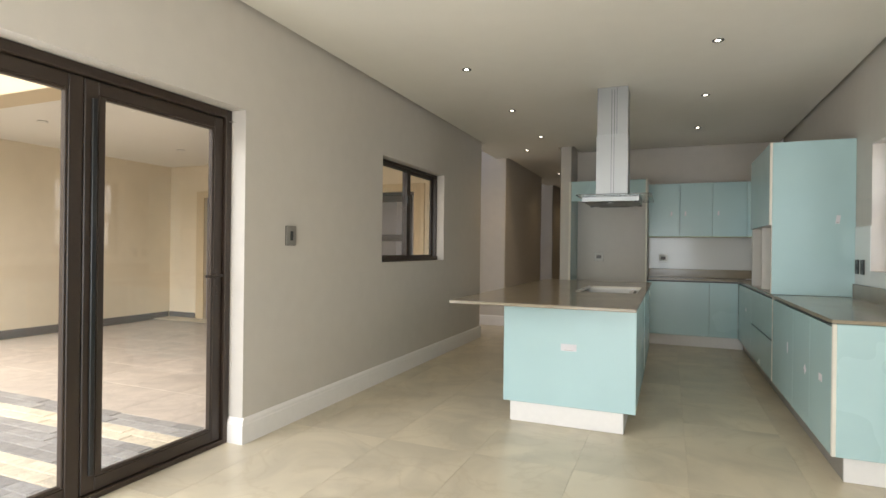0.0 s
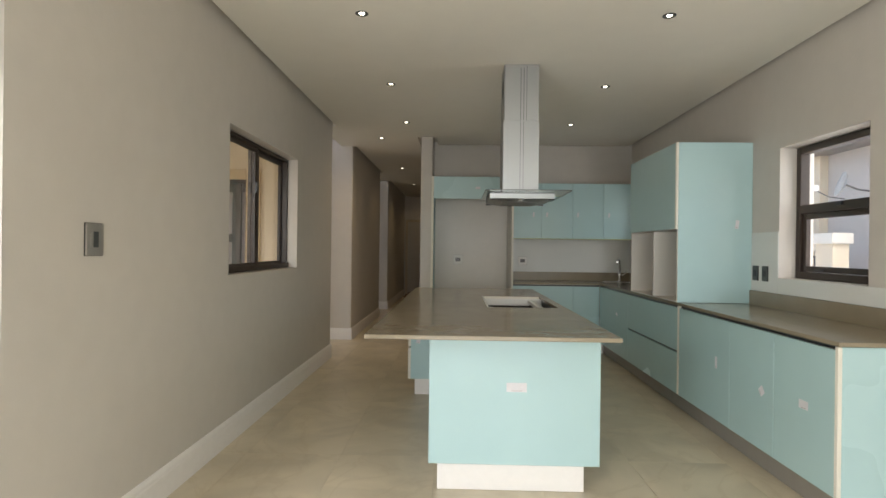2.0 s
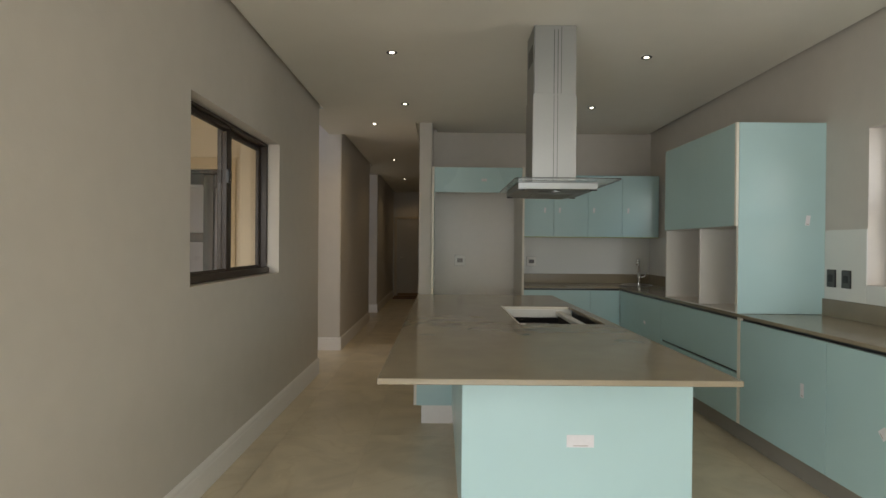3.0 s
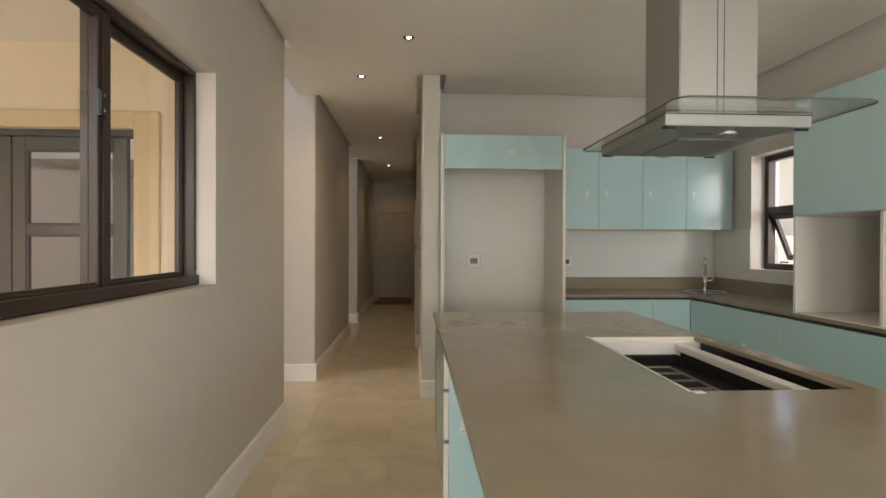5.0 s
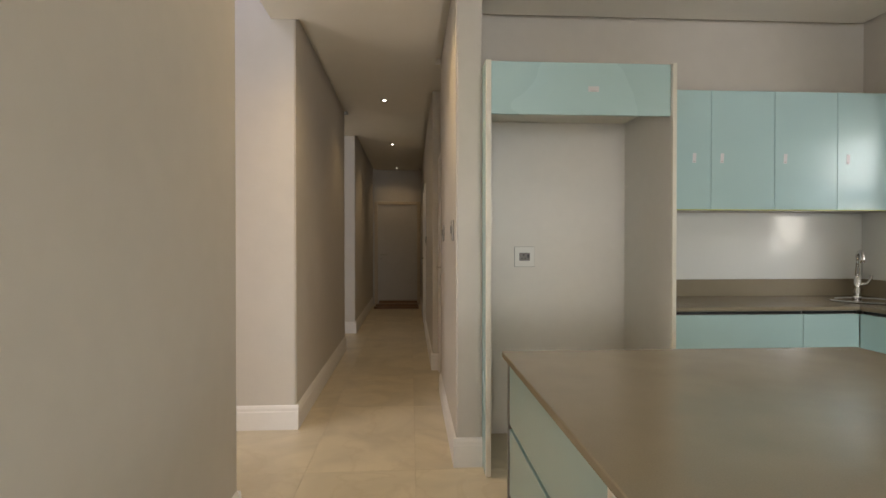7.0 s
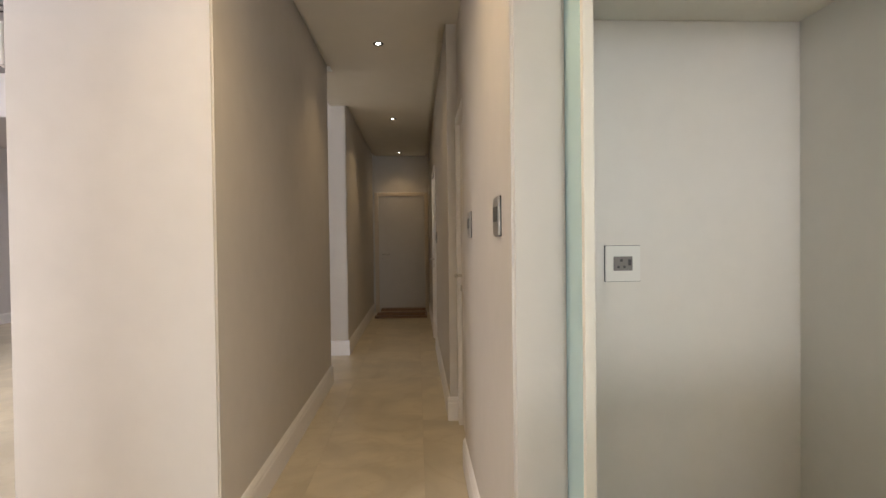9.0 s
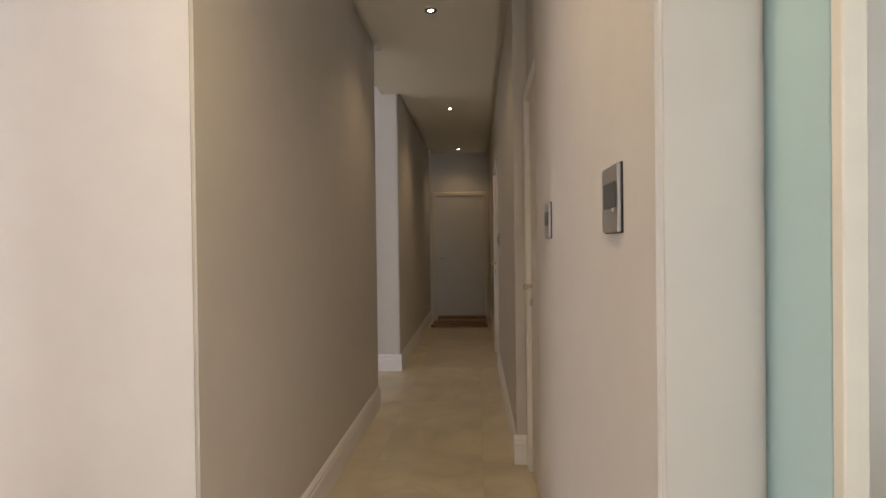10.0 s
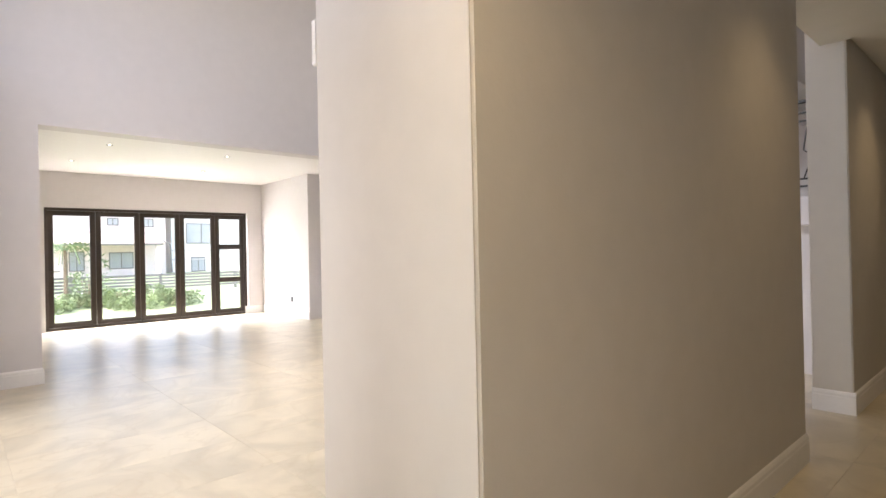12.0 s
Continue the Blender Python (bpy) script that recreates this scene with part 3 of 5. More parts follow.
def awning_window(name, y0, y1, z0, z1, open_deg):
    """Fixed light over a top-hung sash, in a dark frame."""
    w = thing(name, "dark bronze aluminium window, fixed light over " + ("an open top-hung sash" if open_deg else "a closed top-hung sash"), "window", kind="structure")
    x = WR + 0.155
    zt, zb = z0 + 0.54, z0 + 0.43
    part("window_frame", glazed_frame(bmesh.new(), "x", x - 0.035, x + 0.035, y0 + 0.002, y1 - 0.002, z0 + 0.002, z1 - 0.002, 0.05), M_BRONZE, w)
    part("transom", box(x - 0.034, x + 0.034, y0 + 0.052, y1 - 0.052, zb + 0.045, zt, 0.004), M_BRONZE, w)
    pane(w, "x", x, y0 + 0.052, y1 - 0.052, zt, z1 - 0.052)
    bm = glazed_frame(bmesh.new(), "x", -0.018, 0.018, y0 + 0.055, y1 - 0.055, -(zb + 0.045 - z0 - 0.055), 0.0, 0.04)
    s = part("sash", bm, M_BRONZE, w)
    pane(s, "x", 0, y0 + 0.09, y1 - 0.09, -(zb + 0.045 - z0 - 0.055) + 0.038, -0.038)
    s.matrix_basis = pose(x, 0, zb + 0.045, 0, -open_deg, 0)
    part("stay", tube([(x - 0.02, y1 - 0.2, z0 + 0.06), (x - 0.04, y1 - 0.23, z0 + 0.068), (x - 0.042, y1 - 0.32, z0 + 0.068)], 0.006), M_BLACK, w)
    part("catch", box(x - 0.05, x - 0.03, y1 - 0.5, y1 - 0.44, zt - 0.03, zt - 0.005, 0.004), M_BLACK, w)


awning_window("window_garden", *EW[0], 0)
awning_window("window_sink", *EW[1], 22)

# glazed doors between patio and hall, five leaves
d = thing("door_hall", "closed dark grey aluminium folding doors with three panes each", "door", kind="structure")
part("door_frame", glazed_frame(bmesh.new(), "y", HS - 0.20, HS - 0.10, -7.128, -3.112, 0.0, 2.108, 0.05), M_HALLFRAME, d)
wl = (7.128 - 3.172 - 0.1) / 5
for i in range(5):
    folding_leaf(d, "y", HS - 0.15, -7.078 + i * wl + 0.003, -7.078 + (i + 1) * wl - 0.003, 0.052, 2.055, M_HALLFRAME, 0.09, ((0.78, 0.85), (1.38, 1.45)))
# High windows are assumed and unseen, to account for the bright hall.
w = thing("window_hall_high", "assumed high dark-framed hall windows with clear glass, unseen", "window", kind="structure")
part("window_frame", glazed_frame(bmesh.new(), "y", HS - 0.18, HS - 0.1, -7.298, -3.302, 3.702, 5.098, 0.05), M_BRONZE, w)
for i in range(1, 4):
    part("mullion", box(-7.3 + i - 0.025, -7.3 + i + 0.025, HS - 0.17, HS - 0.11, 3.752, 5.048, 0.004), M_BRONZE, w)

# folding doors of the living room
d = thing("door_living", "closed dark bronze folding doors, four tall panes and a three-pane leaf", "door", kind="structure")
x = LX - 0.12
part("door_frame", glazed_frame(bmesh.new(), "x", x - 0.05, x + 0.05, 8.982, 12.578, 0.0, 2.188, 0.05), M_BRONZE, d)
ys = [9.03, 9.76, 10.49, 11.22, 11.92, 12.53]
for i in range(5):
    leaf = folding_leaf(d, "x", x, ys[i] + 0.003, ys[i + 1] - 0.003, 0.052, 2.135, M_BRONZE, 0.075, ((0.72, 0.80), (1.42, 1.50)) if i == 4 else ())
    if i == 0:
        lever(leaf, x + 0.024, ys[0] + 0.05, 1.05, "x", 1, 1, M_BRONZE)


def flush_door(name, axis, p, a0, a1, top, side, hinge_hi, label, frame_mat=M_WHITE, leaf_mat=M_DOOR):
    """A white flush door in a white frame with architrave; side points to the viewer's side."""
    d = thing(name, label, "door", kind="structure")

    def bx(u0, u1, b0, b1, z0, z1, bev, bm=None):
        lo, hi = sorted((p + side * u0, p + side * u1))
        return box(*((lo, hi, b0, b1) if axis == "x" else (b0, b1, lo, hi)), z0, z1, bev, 1, bm)
    bm = bx(-0.10, 0.018, a0 - 0.065, a0, 0, top + 0.065, 0.005)
    bx(-0.10, 0.018, a1, a1 + 0.065, 0, top + 0.065, 0.005, bm)
    bx(-0.10, 0.018, a0, a1, top, top + 0.065, 0.005, bm)
    part("door_frame", bm, frame_mat, d)
    leaf = part("leaf", bx(-0.05, -0.008, a0 + 0.004, a1 - 0.004, 0.008, top - 0.004, 0.003), leaf_mat, d)
    h = a0 + 0.07 if hinge_hi else a1 - 0.07
    at = (p - side * 0.008, h, 1.03) if axis == "x" else (h, p - side * 0.008, 1.03)
    lever(leaf, *at, axis, side, 1 if hinge_hi else -1)
    return d


flush_door("door_passage_end", "y", YEND - 0.005, -2.10, -1.285, 2.06, -1, True, "closed beige flush door at the passage end", M_BEIGE, M_BEIGE)
flush_door("door_passage_side", "x", PR2 - 0.003, 12.87, 13.65, 2.06, -1, False, "closed white side door with white frame")
flush_door("door_recess", "x", -1.135, 9.68, 10.28, 2.04, -1, False, "closed white door in a shallow recess")
flush_door("door_lobby", "y", LN + 0.315, -10.68, -9.93, 2.06, -1, True, "closed white flush door in the lobby")

# ---------------------------------------------------------------- kitchen units
def sticker(parent, axis, p, a, z, w, h, side=-1, tilt=0.0):
    """A small paper label with a line of print, stuck on a front."""
    b = bmesh.new()
    box(-w / 2, w / 2, -0.0006, 0.0006, -h / 2, h / 2, 0, 1, b)
    s = part("sticker", b, M_PAPER, parent, "white paper sticker")
    b = box(-w * 0.25, w * 0.28, -0.0014, -0.0006, -h * 0.40, -h * 0.33)
    t = part("print_line", b, M_INK, s)
    rot = 0 if axis == "y" else -90
    x, y = (p, a) if axis == "x" else (a, p)
    s.matrix_basis = pose(x, y, z, 0, tilt, rot)
    return s


def front(parent, axis, p, a0, a1, z0, z1, side=-1, mat=None, name="door"):
    """A gloss door or drawer front, 19 mm thick, standing proud of its carcass."""
    lo, hi = sorted((p, p + side * 0.019))
    b = box(lo, hi, a0 + 0.0011, a1 - 0.0011, z0, z1, 0.0014) if axis == "x" else box(a0 + 0.0011, a1 - 0.0011, lo, hi, z0, z1, 0.0018)
    return part(name, b, mat or M_MINT, parent)


KZ, TOPZ, UNDER = 0.15, 0.90, 0.879
XU = 1.155          # carcass front of the side run
XE = 1.705          # back of the side run


def base_unit(y0, y1, label, drawers=False, stick=()):
    u = thing("base_cabinet", label, "cabinet", "base units along the window wall")
    part("body", box(XU, XE, y0 + 0.001, y1 - 0.001, KZ, UNDER - 0.004, 0.001), M_BOARD, u)
    if drawers:
        front(u, "x", XU, y0, y1, KZ, 0.488, name="drawer_front")
        front(u, "x", XU, y0, y1, 0.505, UNDER - 0.022, name="drawer_front")
        # Black strip stands for the shade between the drawers.
        part("grip_channel", box(XU - 0.003, XU + 0.0, y0 + 0.004, y1 - 0.004, 0.489, 0.504), M_BLACK, u, "finger groove, its shade in black")
        d = None
    else:
        d = front(u, "x", XU, y0, y1, KZ, UNDER - 0.022)
    # Shade in the groove below the worktop, put in as a black strip.
    part("grip_channel", box(XU - 0.002, XU + 0.0005, y0 + 0.002, y1 - 0.002, UNDER - 0.021, UNDER - 0.0045), M_BLACK, u, "finger groove, its shade in black")
    for y, z, w, h, tl in stick:
        sticker(d or u, "x", XU - 0.0205, y, z, w, h, -1, tl)
    return u


base_unit(3.628, 4.13, "gloss mint base cabinet under the window worktop", stick=((3.86, 0.53, 0.075, 0.045, 0),))
base_unit(4.13, 4.633, "gloss mint base cabinet under the window worktop", stick=((4.25, 0.50, 0.05, 0.05, 50),))
base_unit(4.633, 5.46, "wide gloss mint base cabinet under the window worktop", stick=((4.82, 0.55, 0.03, 0.08, 0),))
base_unit(5.50, 6.80, "wide gloss mint drawer unit under the tall cupboard", True)
base_unit(6.80, 7.955, "gloss mint corner base cabinet beside the sink", stick=((7.2, 0.6, 0.05, 0.03, 20),))
p = thing("end_panel", "gloss mint end panel of the window run with cream edge", "panel")
part("board", box(XU - 0.001, XE, 3.603, 3.627, KZ, UNDER - 0.004, 0.0015), M_MINT, p)
part("edging", box(XU - 0.021, XU - 0.001, 3.603, 3.627, KZ, UNDER - 0.004, 0.002), M_CREAM, p, "cream edge band")
p = thing("divider_panel", "cream-edged upright panel between drawers and cupboards", "panel")
part("board", box(XU - 0.02, XE, 5.461, 5.499, KZ, UNDER - 0.004, 0.002), M_CREAM, p)
# Front board is grey to carry the overhang's shade; the end stays white.
M_KICK = material("grey_plinth_board", (0.30, 0.275, 0.24), 0.5, vary=0.06, grain=15)
k = thing("kick_board", "plinth under the window run, white end, front greyed for shade", "plinth")
part("board", box(XU + 0.05, XU + 0.066, 3.677, 7.98, 0.002, KZ - 0.002, 0.001), M_KICK, k)
part("board", box(XU + 0.05, XE, 3.66, 3.676, 0.002, KZ - 0.002, 0.001), M_WHITE, k)

# back run
b0 = 7.975
for x0, x1, lab in ((0.03, 0.80, "wide gloss mint base cabinet by the fridge housing"), (0.80, 1.134, "narrow gloss mint base cabinet by the corner")):
    u = thing("base_cabinet", lab, "cabinet", "base units along the end wall")
    part("body", box(x0 + 0.001, x1 - 0.001, b0, YB - 0.02, KZ, UNDER - 0.004, 0.001), M_BOARD, u)
    front(u, "y", b0, x0, x1, KZ, UNDER - 0.022)
    # Same black strip for the groove's shade.
    part("grip_channel", box(x0 + 0.002, x1 - 0.002, b0 - 0.002, b0 + 0.0005, UNDER - 0.021, UNDER - 0.0045), M_BLACK, u, "finger groove, its shade in black")
k = thing("kick_board", "white plinth under the end wall units", "plinth")
part("board", box(0.03, XU + 0.049, b0 + 0.03, b0 + 0.046, 0.002, KZ - 0.002, 0.001), M_WHITE, k)

# worktop: an L with a round prep bowl cut at the corner
wt = thing("worktop", "taupe quartz worktop with matching upstand along both walls", "worktop")
part("slab", box(XU - 0.03, WR - 0.022, 3.585, 7.945, UNDER, TOPZ, 0.003, 2), M_TOP, wt)
part("slab", box(0.03, WR - 0.022, 7.946, YB - 0.022, UNDER, TOPZ, 0.003, 2), M_TOP, wt)
part("upstand", box(WR - 0.021, WR - 0.001, 3.585, 5.478, UNDER, 1.013, 0.002), M_TOP, wt)
part("upstand", box(WR - 0.021, WR - 0.001, 6.69, YB - 0.022, UNDER, 1.013, 0.002), M_TOP, wt)
part("upstand", box(0.03, WR - 0.001, YB - 0.021, YB - 0.001, UNDER, 1.013, 0.002), M_TOP, wt)
sp = thing("splashback", "white back-painted glass splashback with soft reflections", "splashback")
part("sheet", box(0.03, WR - 0.008, YB - 0.007, YB - 0.001, 1.014, 1.468, 0.001), M_SPLASH, sp)
part("sheet", box(WR - 0.007, WR - 0.001, EW[1][1], YB - 0.008, 1.014, 1.468, 0.001), M_SPLASH, sp)
part("sheet", box(WR - 0.007, WR - 0.001, 6.69, EW[1][1] - 0.001, 1.014, 1.118, 0.001), M_SPLASH, sp)
part("sheet", box(WR - 0.007, WR - 0.001, EW[0][1], 5.478, 1.014, 1.478, 0.001), M_SPLASH, sp)
part("sheet", box(WR - 0.007, WR - 0.001, 3.585, EW[0][1] - 0.001, 1.014, 1.128, 0.001), M_SPLASH, sp)

# prep bowl and tap in the corner
bowl = thing("sink", "round polished steel prep bowl set in the worktop corner", "sink")
bm = bmesh.new()
rings = []
for r, z in ((0.205, 0.9045), (0.20, 0.908), (0.185, 0.908), (0.18, 0.903), (0.172, 0.9015)):
    rings.append([bm.verts.new((1.42 + r * math.cos(2 * math.pi * k / 40), 8.22 + r * math.sin(2 * math.pi * k / 40), z)) for k in range(40)])
for a, b in zip(rings, rings[1:]):
    for k in range(40):
        bm.faces.new((a[k], a[(k + 1) % 40], b[(k + 1) % 40], b[k]))
bm.faces.new(rings[-1])
bmesh.ops.recalc_face_normals(bm, faces=bm.faces[:])
part("rim", bm, M_CHROME, bowl, "", True)
tap = thing("tap", "tall chrome mixer tap with a side lever", "tap")
tx, ty = 1.52, 8.42
bm = cyl(tx, ty, TOPZ, 0.028, 0.012, 24)
cyl(tx, ty, TOPZ + 0.012, 0.022, 0.13, 20, "z", bm, 0.019)
part("body", bm, M_CHROME, tap, "", True)
arc = [(tx, ty, TOPZ + 0.14), (tx, ty, TOPZ + 0.24)] + [(tx - 0.05 * (1 - math.cos(a)) * 0.7, ty - 0.06 * (1 - math.cos(a)), TOPZ + 0.26 + 0.045 * math.sin(a)) for a in [k * math.pi / 8 for k in range(1, 9)]] + [(tx - 0.07, ty - 0.12, TOPZ + 0.235)]
part("spout", tube(arc, 0.014, 12), M_CHROME, tap, "", True)
part("lever", tube([(tx + 0.015, ty, TOPZ + 0.09), (tx + 0.06, ty - 0.01, TOPZ + 0.095), (tx + 0.085, ty - 0.01, TOPZ + 0.125), (tx + 0.09, ty - 0.01, TOPZ + 0.15)], 0.009, 10), M_CHROME, tap, "", True)

# tall cupboard over the drawers
XT = 1.125
t = thing("tall_cupboard", "gloss mint cupboard over two open cream appliance niches", "cupboard")
part("side_panel", box(XT + 0.001, WR - 0.002, 5.479, 5.50, TOPZ + 0.002, 2.215, 0.002), M_MINT, t, "gloss mint side panel")
part("edging", box(XT - 0.02, XT, 5.479, 5.50, 1.503, 2.215, 0.002), M_CREAM, t, "cream edge band")
part("edging", box(XT - 0.004, XT, 5.479, 5.50, TOPZ + 0.002, 1.502, 0.001), M_CREAM, t, "cream edge band")
part("side_panel", box(XT, WR - 0.002, 6.66, 6.68, TOPZ + 0.002, 2.215, 0.002), M_BOARD, t, "cream side panel")
part("divider", box(XT + 0.002, WR - 0.012, 6.03, 6.05, TOPZ + 0.012, 1.50, 0.001), M_BOARD, t)
part("niche_floor", box(XT + 0.002, WR - 0.012, 5.501, 6.659, TOPZ + 0.002, TOPZ + 0.011, 0.001), M_BOARD, t)
part("back_panel", box(WR - 0.011, WR - 0.003, 5.501, 6.659, TOPZ + 0.002, 1.50), M_BOARD, t)
part("top_box", box(XT + 0.001, WR - 0.003, 5.501, 6.659, 1.505, 2.213, 0.001), M_BOARD, t)
for y0, y1 in ((5.502, 6.66),):
    front(t, "x", XT, y0, y1, 1.507, 2.213)
sticker(t, "y", 5.4775, 1.60, 1.545, 0.03, 0.07, -1, 8)

# wall cabinets
xs = [0.032, 0.44, 0.85, 1.262, 1.70]
for i in range(4):
    u = thing("wall_cabinet", "gloss mint wall cabinet over the splashback", "cabinet", "wall cabinets on the end wall")
    part("body", box(xs[i] + 0.001, xs[i + 1] - 0.001, 8.30, YB - 0.002, 1.476, 2.208, 0.001), M_BOARD, u)
    dr = front(u, "y", 8.30, xs[i], xs[i + 1], 1.472, 2.21)
    part("edge_strip", box(xs[i], xs[i + 1], 8.272, 8.298, 1.4665, 1.4715), M_STRIP, u, "lime-tinted edge strip")
    sticker(dr, "y", 8.2802, xs[i] + (0.3 if i in (0,) else 0.07), 1.79, 0.022, 0.06, -1, 4)

# fridge housing
f = thing("fridge_housing", "empty fridge recess with cream boards and mint top flap", "cupboard")
YF = 7.915
part("side_panel", box(-1.0215, -0.998, YF + 0.004, YB - 0.002, 0.002, 2.245, 0.001), M_MINT, f, "gloss mint side panel")
part("edging", box(-1.0215, -0.994, YF - 0.018, YF + 0.003, 0.002, 2.245, 0.002), M_CREAM, f, "cream edge band")
part("side_panel", box(0.004, 0.028, YF + 0.004, YB - 0.002, 0.002, 2.245, 0.001), M_BOARD, f, "pale inner side panel")
part("edging", box(0.004, 0.028, YF - 0.018, YF + 0.003, 0.002, 2.245, 0.002), M_CREAM, f, "cream edge band")
part("top_box", box(-0.997, 0.003, YF + 0.024, YB - 0.003, 2.06, 2.243, 0.001), M_CREAM, f)
flap = front(f, "y", YF + 0.023, -0.993, 0.003, 1.96, 2.243, name="flap")
sticker(flap, "y", YF + 0.0025, -0.43, 2.10, 0.06, 0.03, -1, 0)
part("back_panel", box(-0.997, 0.003, 8.56, 8.575, 0.002, 2.059), M_BOARD, f, "pale back board")

# ---------------------------------------------------------------- island
IX0, IX1, IY0, IY1 = -1.122, 0.122, 3.597, 6.805
HX0, HX1, HY0, HY1 = -0.445, 0.055, 4.93, 5.86
isl = thing("kitchen_island", "gloss mint kitchen island on a white plinth", "kitchen island")
part("end_panel", box(-0.82, 0.107, 3.935, 3.957, KZ, UNDER - 0.001, 0.0025), M_MINT, isl, "gloss mint end panel")
part("side_panel", box(-0.82, -0.80, 3.958, 5.84, KZ, UNDER - 0.001, 0.001), M_MINT, isl)
part("back_panel", box(-0.799, 0.085, 6.755, 6.775, KZ, UNDER - 0.001, 0.001), M_BOARD, isl)
for y0, y1 in ((3.959, 4.60), (4.60, 5.24), (5.24, 6.0), (6.0, 6.754)):
    front(isl, "x", 0.086, y0, y1, KZ, UNDER - 0.03, 1)
part("bottom", box(-0.799, 0.085, 3.958, 6.754, KZ, KZ + 0.018), M_BOARD, isl)
part("plinth", box(-0.772, 0.028, 3.958, 6.72, 0.002, KZ - 0.001, 0.002), M_WHITE, isl, "white plinth")
db = part("drawer_block", box(-1.085, -0.803, 5.842, 6.754, KZ, UNDER - 0.001, 0.001), M_MINT, isl, "gloss mint drawer block")
for z0, z1 in ((KZ, 0.425), (0.44, 0.655), (0.67, UNDER - 0.012)):
    df = front(db, "x", -1.086, 5.868, 6.754, z0, z1, -1, name="drawer_front")
    part("edging", box(-1.108, -1.086, 5.843, 5.867, z0, z1, 0.001), M_CREAM, df, "cream edge band")
part("end_board", box(-1.108, -0.803, 6.756, 6.776, KZ, UNDER - 0.001, 0.001), M_GREYFRAME, db)
part("plinth", box(-1.05, -0.775, 5.88, 6.72, 0.002, KZ - 0.001, 0.001), M_WHITE, isl, "white plinth")
sticker(isl, "y", 3.9335, -0.345, 0.572, 0.11, 0.05)
sticker(db, "y", 5.8405, -1.015, 0.505, 0.036, 0.075, -1, 10)
top = thing("island_worktop", "taupe quartz island top with an open hob cut-out", "worktop")
bm = wall_mesh("y", UNDER, TOPZ, IX0, IX1, IY0, IY1, [(HX0, HX1, HY0, HY1)])
for v in bm.verts:
    v.co = (v.co.x, v.co.z, v.co.y)
bmesh.ops.recalc_face_normals(bm, faces=bm.faces[:])
bmesh.ops.bevel(bm, geom=[e for e in bm.edges if e.calc_face_angle(0) > 1], offset=0.0025, segments=1, affect="EDGES")
part("slab", bm, M_TOP, top)
part("cut_edge", box(HX0 + 0.0005, HX0 + 0.003, HY0 + 0.004, HY1 - 0.004, UNDER, TOPZ - 0.003), M_CREAM, top, "pale raw cut edge")
part("cut_edge", box(HX0 + 0.003, HX1 - 0.001, HY1 - 0.003, HY1 - 0.0005, UNDER, TOPZ - 0.003), M_CREAM, top, "pale raw cut edge")
# Thin white strips on the slab, by the cut-out's left edge and corner.
part("edge_tape", box(HX0 - 0.011, HX0 - 0.001, HY0 - 0.01, HY1, TOPZ + 0.0002, TOPZ + 0.0014), M_WPLASTIC, top, "thin white strip by the cut-out")
part("edge_tape", box(HX0 - 0.001, HX0 + 0.03, HY0 - 0.03, HY0 - 0.002, TOPZ + 0.0002, TOPZ + 0.0014), M_WPLASTIC, top, "thin white strip by the cut-out")
# the drawer that shows in the cut-out
dw = thing("cutlery_drawer", "white drawer box with black cutlery tray below the cut-out", "drawer")
part("drawer_back", box(-0.47, 0.076, 5.842, 5.858, 0.72, 0.8785, 0.002), M_WPLASTIC, dw)
part("drawer_side", box(-0.045, 0.0, 4.75, 5.841, 0.838, 0.870, 0.004), M_WPLASTIC, dw)
part("tray_side", box(-0.038, -0.004, 4.75, 5.80, 0.786, 0.837, 0.001), M_TRAY, dw)
part("drawer_side", box(-0.475, -0.456, 4.75, 5.84, 0.72, 0.83, 0.003), M_WPLASTIC, dw)
part("drawer_base", box(-0.456, -0.036, 4.75, 5.841, 0.775, 0.785), M_TRAY, dw)
part("drawer_side", box(-0.034, -0.02, 4.75, 5.84, 0.72, 0.785, 0.002), M_BLACK, dw)
for y in (5.72, 5.60, 5.48, 5.36, 5.24, 5.12, 5.0):
    part("tray_rib", box(-0.455, -0.132, y - 0.002, y + 0.002, 0.785, 0.794, 0.0005), M_RIB, dw)
part("tray_rib", box(-0.131, -0.127, 4.76, 5.72, 0.785, 0.794, 0.0005), M_RIB, dw)
# Black fillers added so the slot beside the drawer reads as dark shade.
part("void_liner", box(0.008, 0.083, 4.75, 5.841, 0.70, 0.72), M_BLACK, dw)
part("void_liner", box(0.078, 0.083, 4.75, 5.841, 0.72, 0.878), M_BLACK, dw)
part("tray_rim", box(-0.455, -0.037, 5.80, 5.841, 0.785, 0.82, 0.002), M_TRAY, dw)

# ---------------------------------------------------------------- cooker hood
hood = thing("cooker_hood", "stainless steel island cooker hood with a glass canopy", "cooker hood")
gx0, gx1, gy0, gy1, gz = -0.475, 0.16, 4.95, 5.89, 1.752
bm = bmesh.new()
out = []
for cx, cy, a0 in ((gx1 - 0.05, gy1 - 0.05, 0), (gx0 + 0.05, gy1 - 0.05, 90), (gx0 + 0.05, gy0 + 0.05, 180), (gx1 - 0.05, gy0 + 0.05, 270)):
    for k in range(7):
        a = radians(a0 + 15 * k)
        out.append((cx + 0.05 * math.cos(a), cy + 0.05 * math.sin(a)))
lo = [bm.verts.new((x, y, gz)) for x, y in out]
hi = [bm.verts.new((x, y, gz + 0.006)) for x, y in out]
bm.faces.new(lo[::-1])
bm.faces.new(hi)
part("canopy", bm, M_HOODGLASS, hood, "clear tempered glass canopy").visible_shadow = False
bm = bmesh.new()
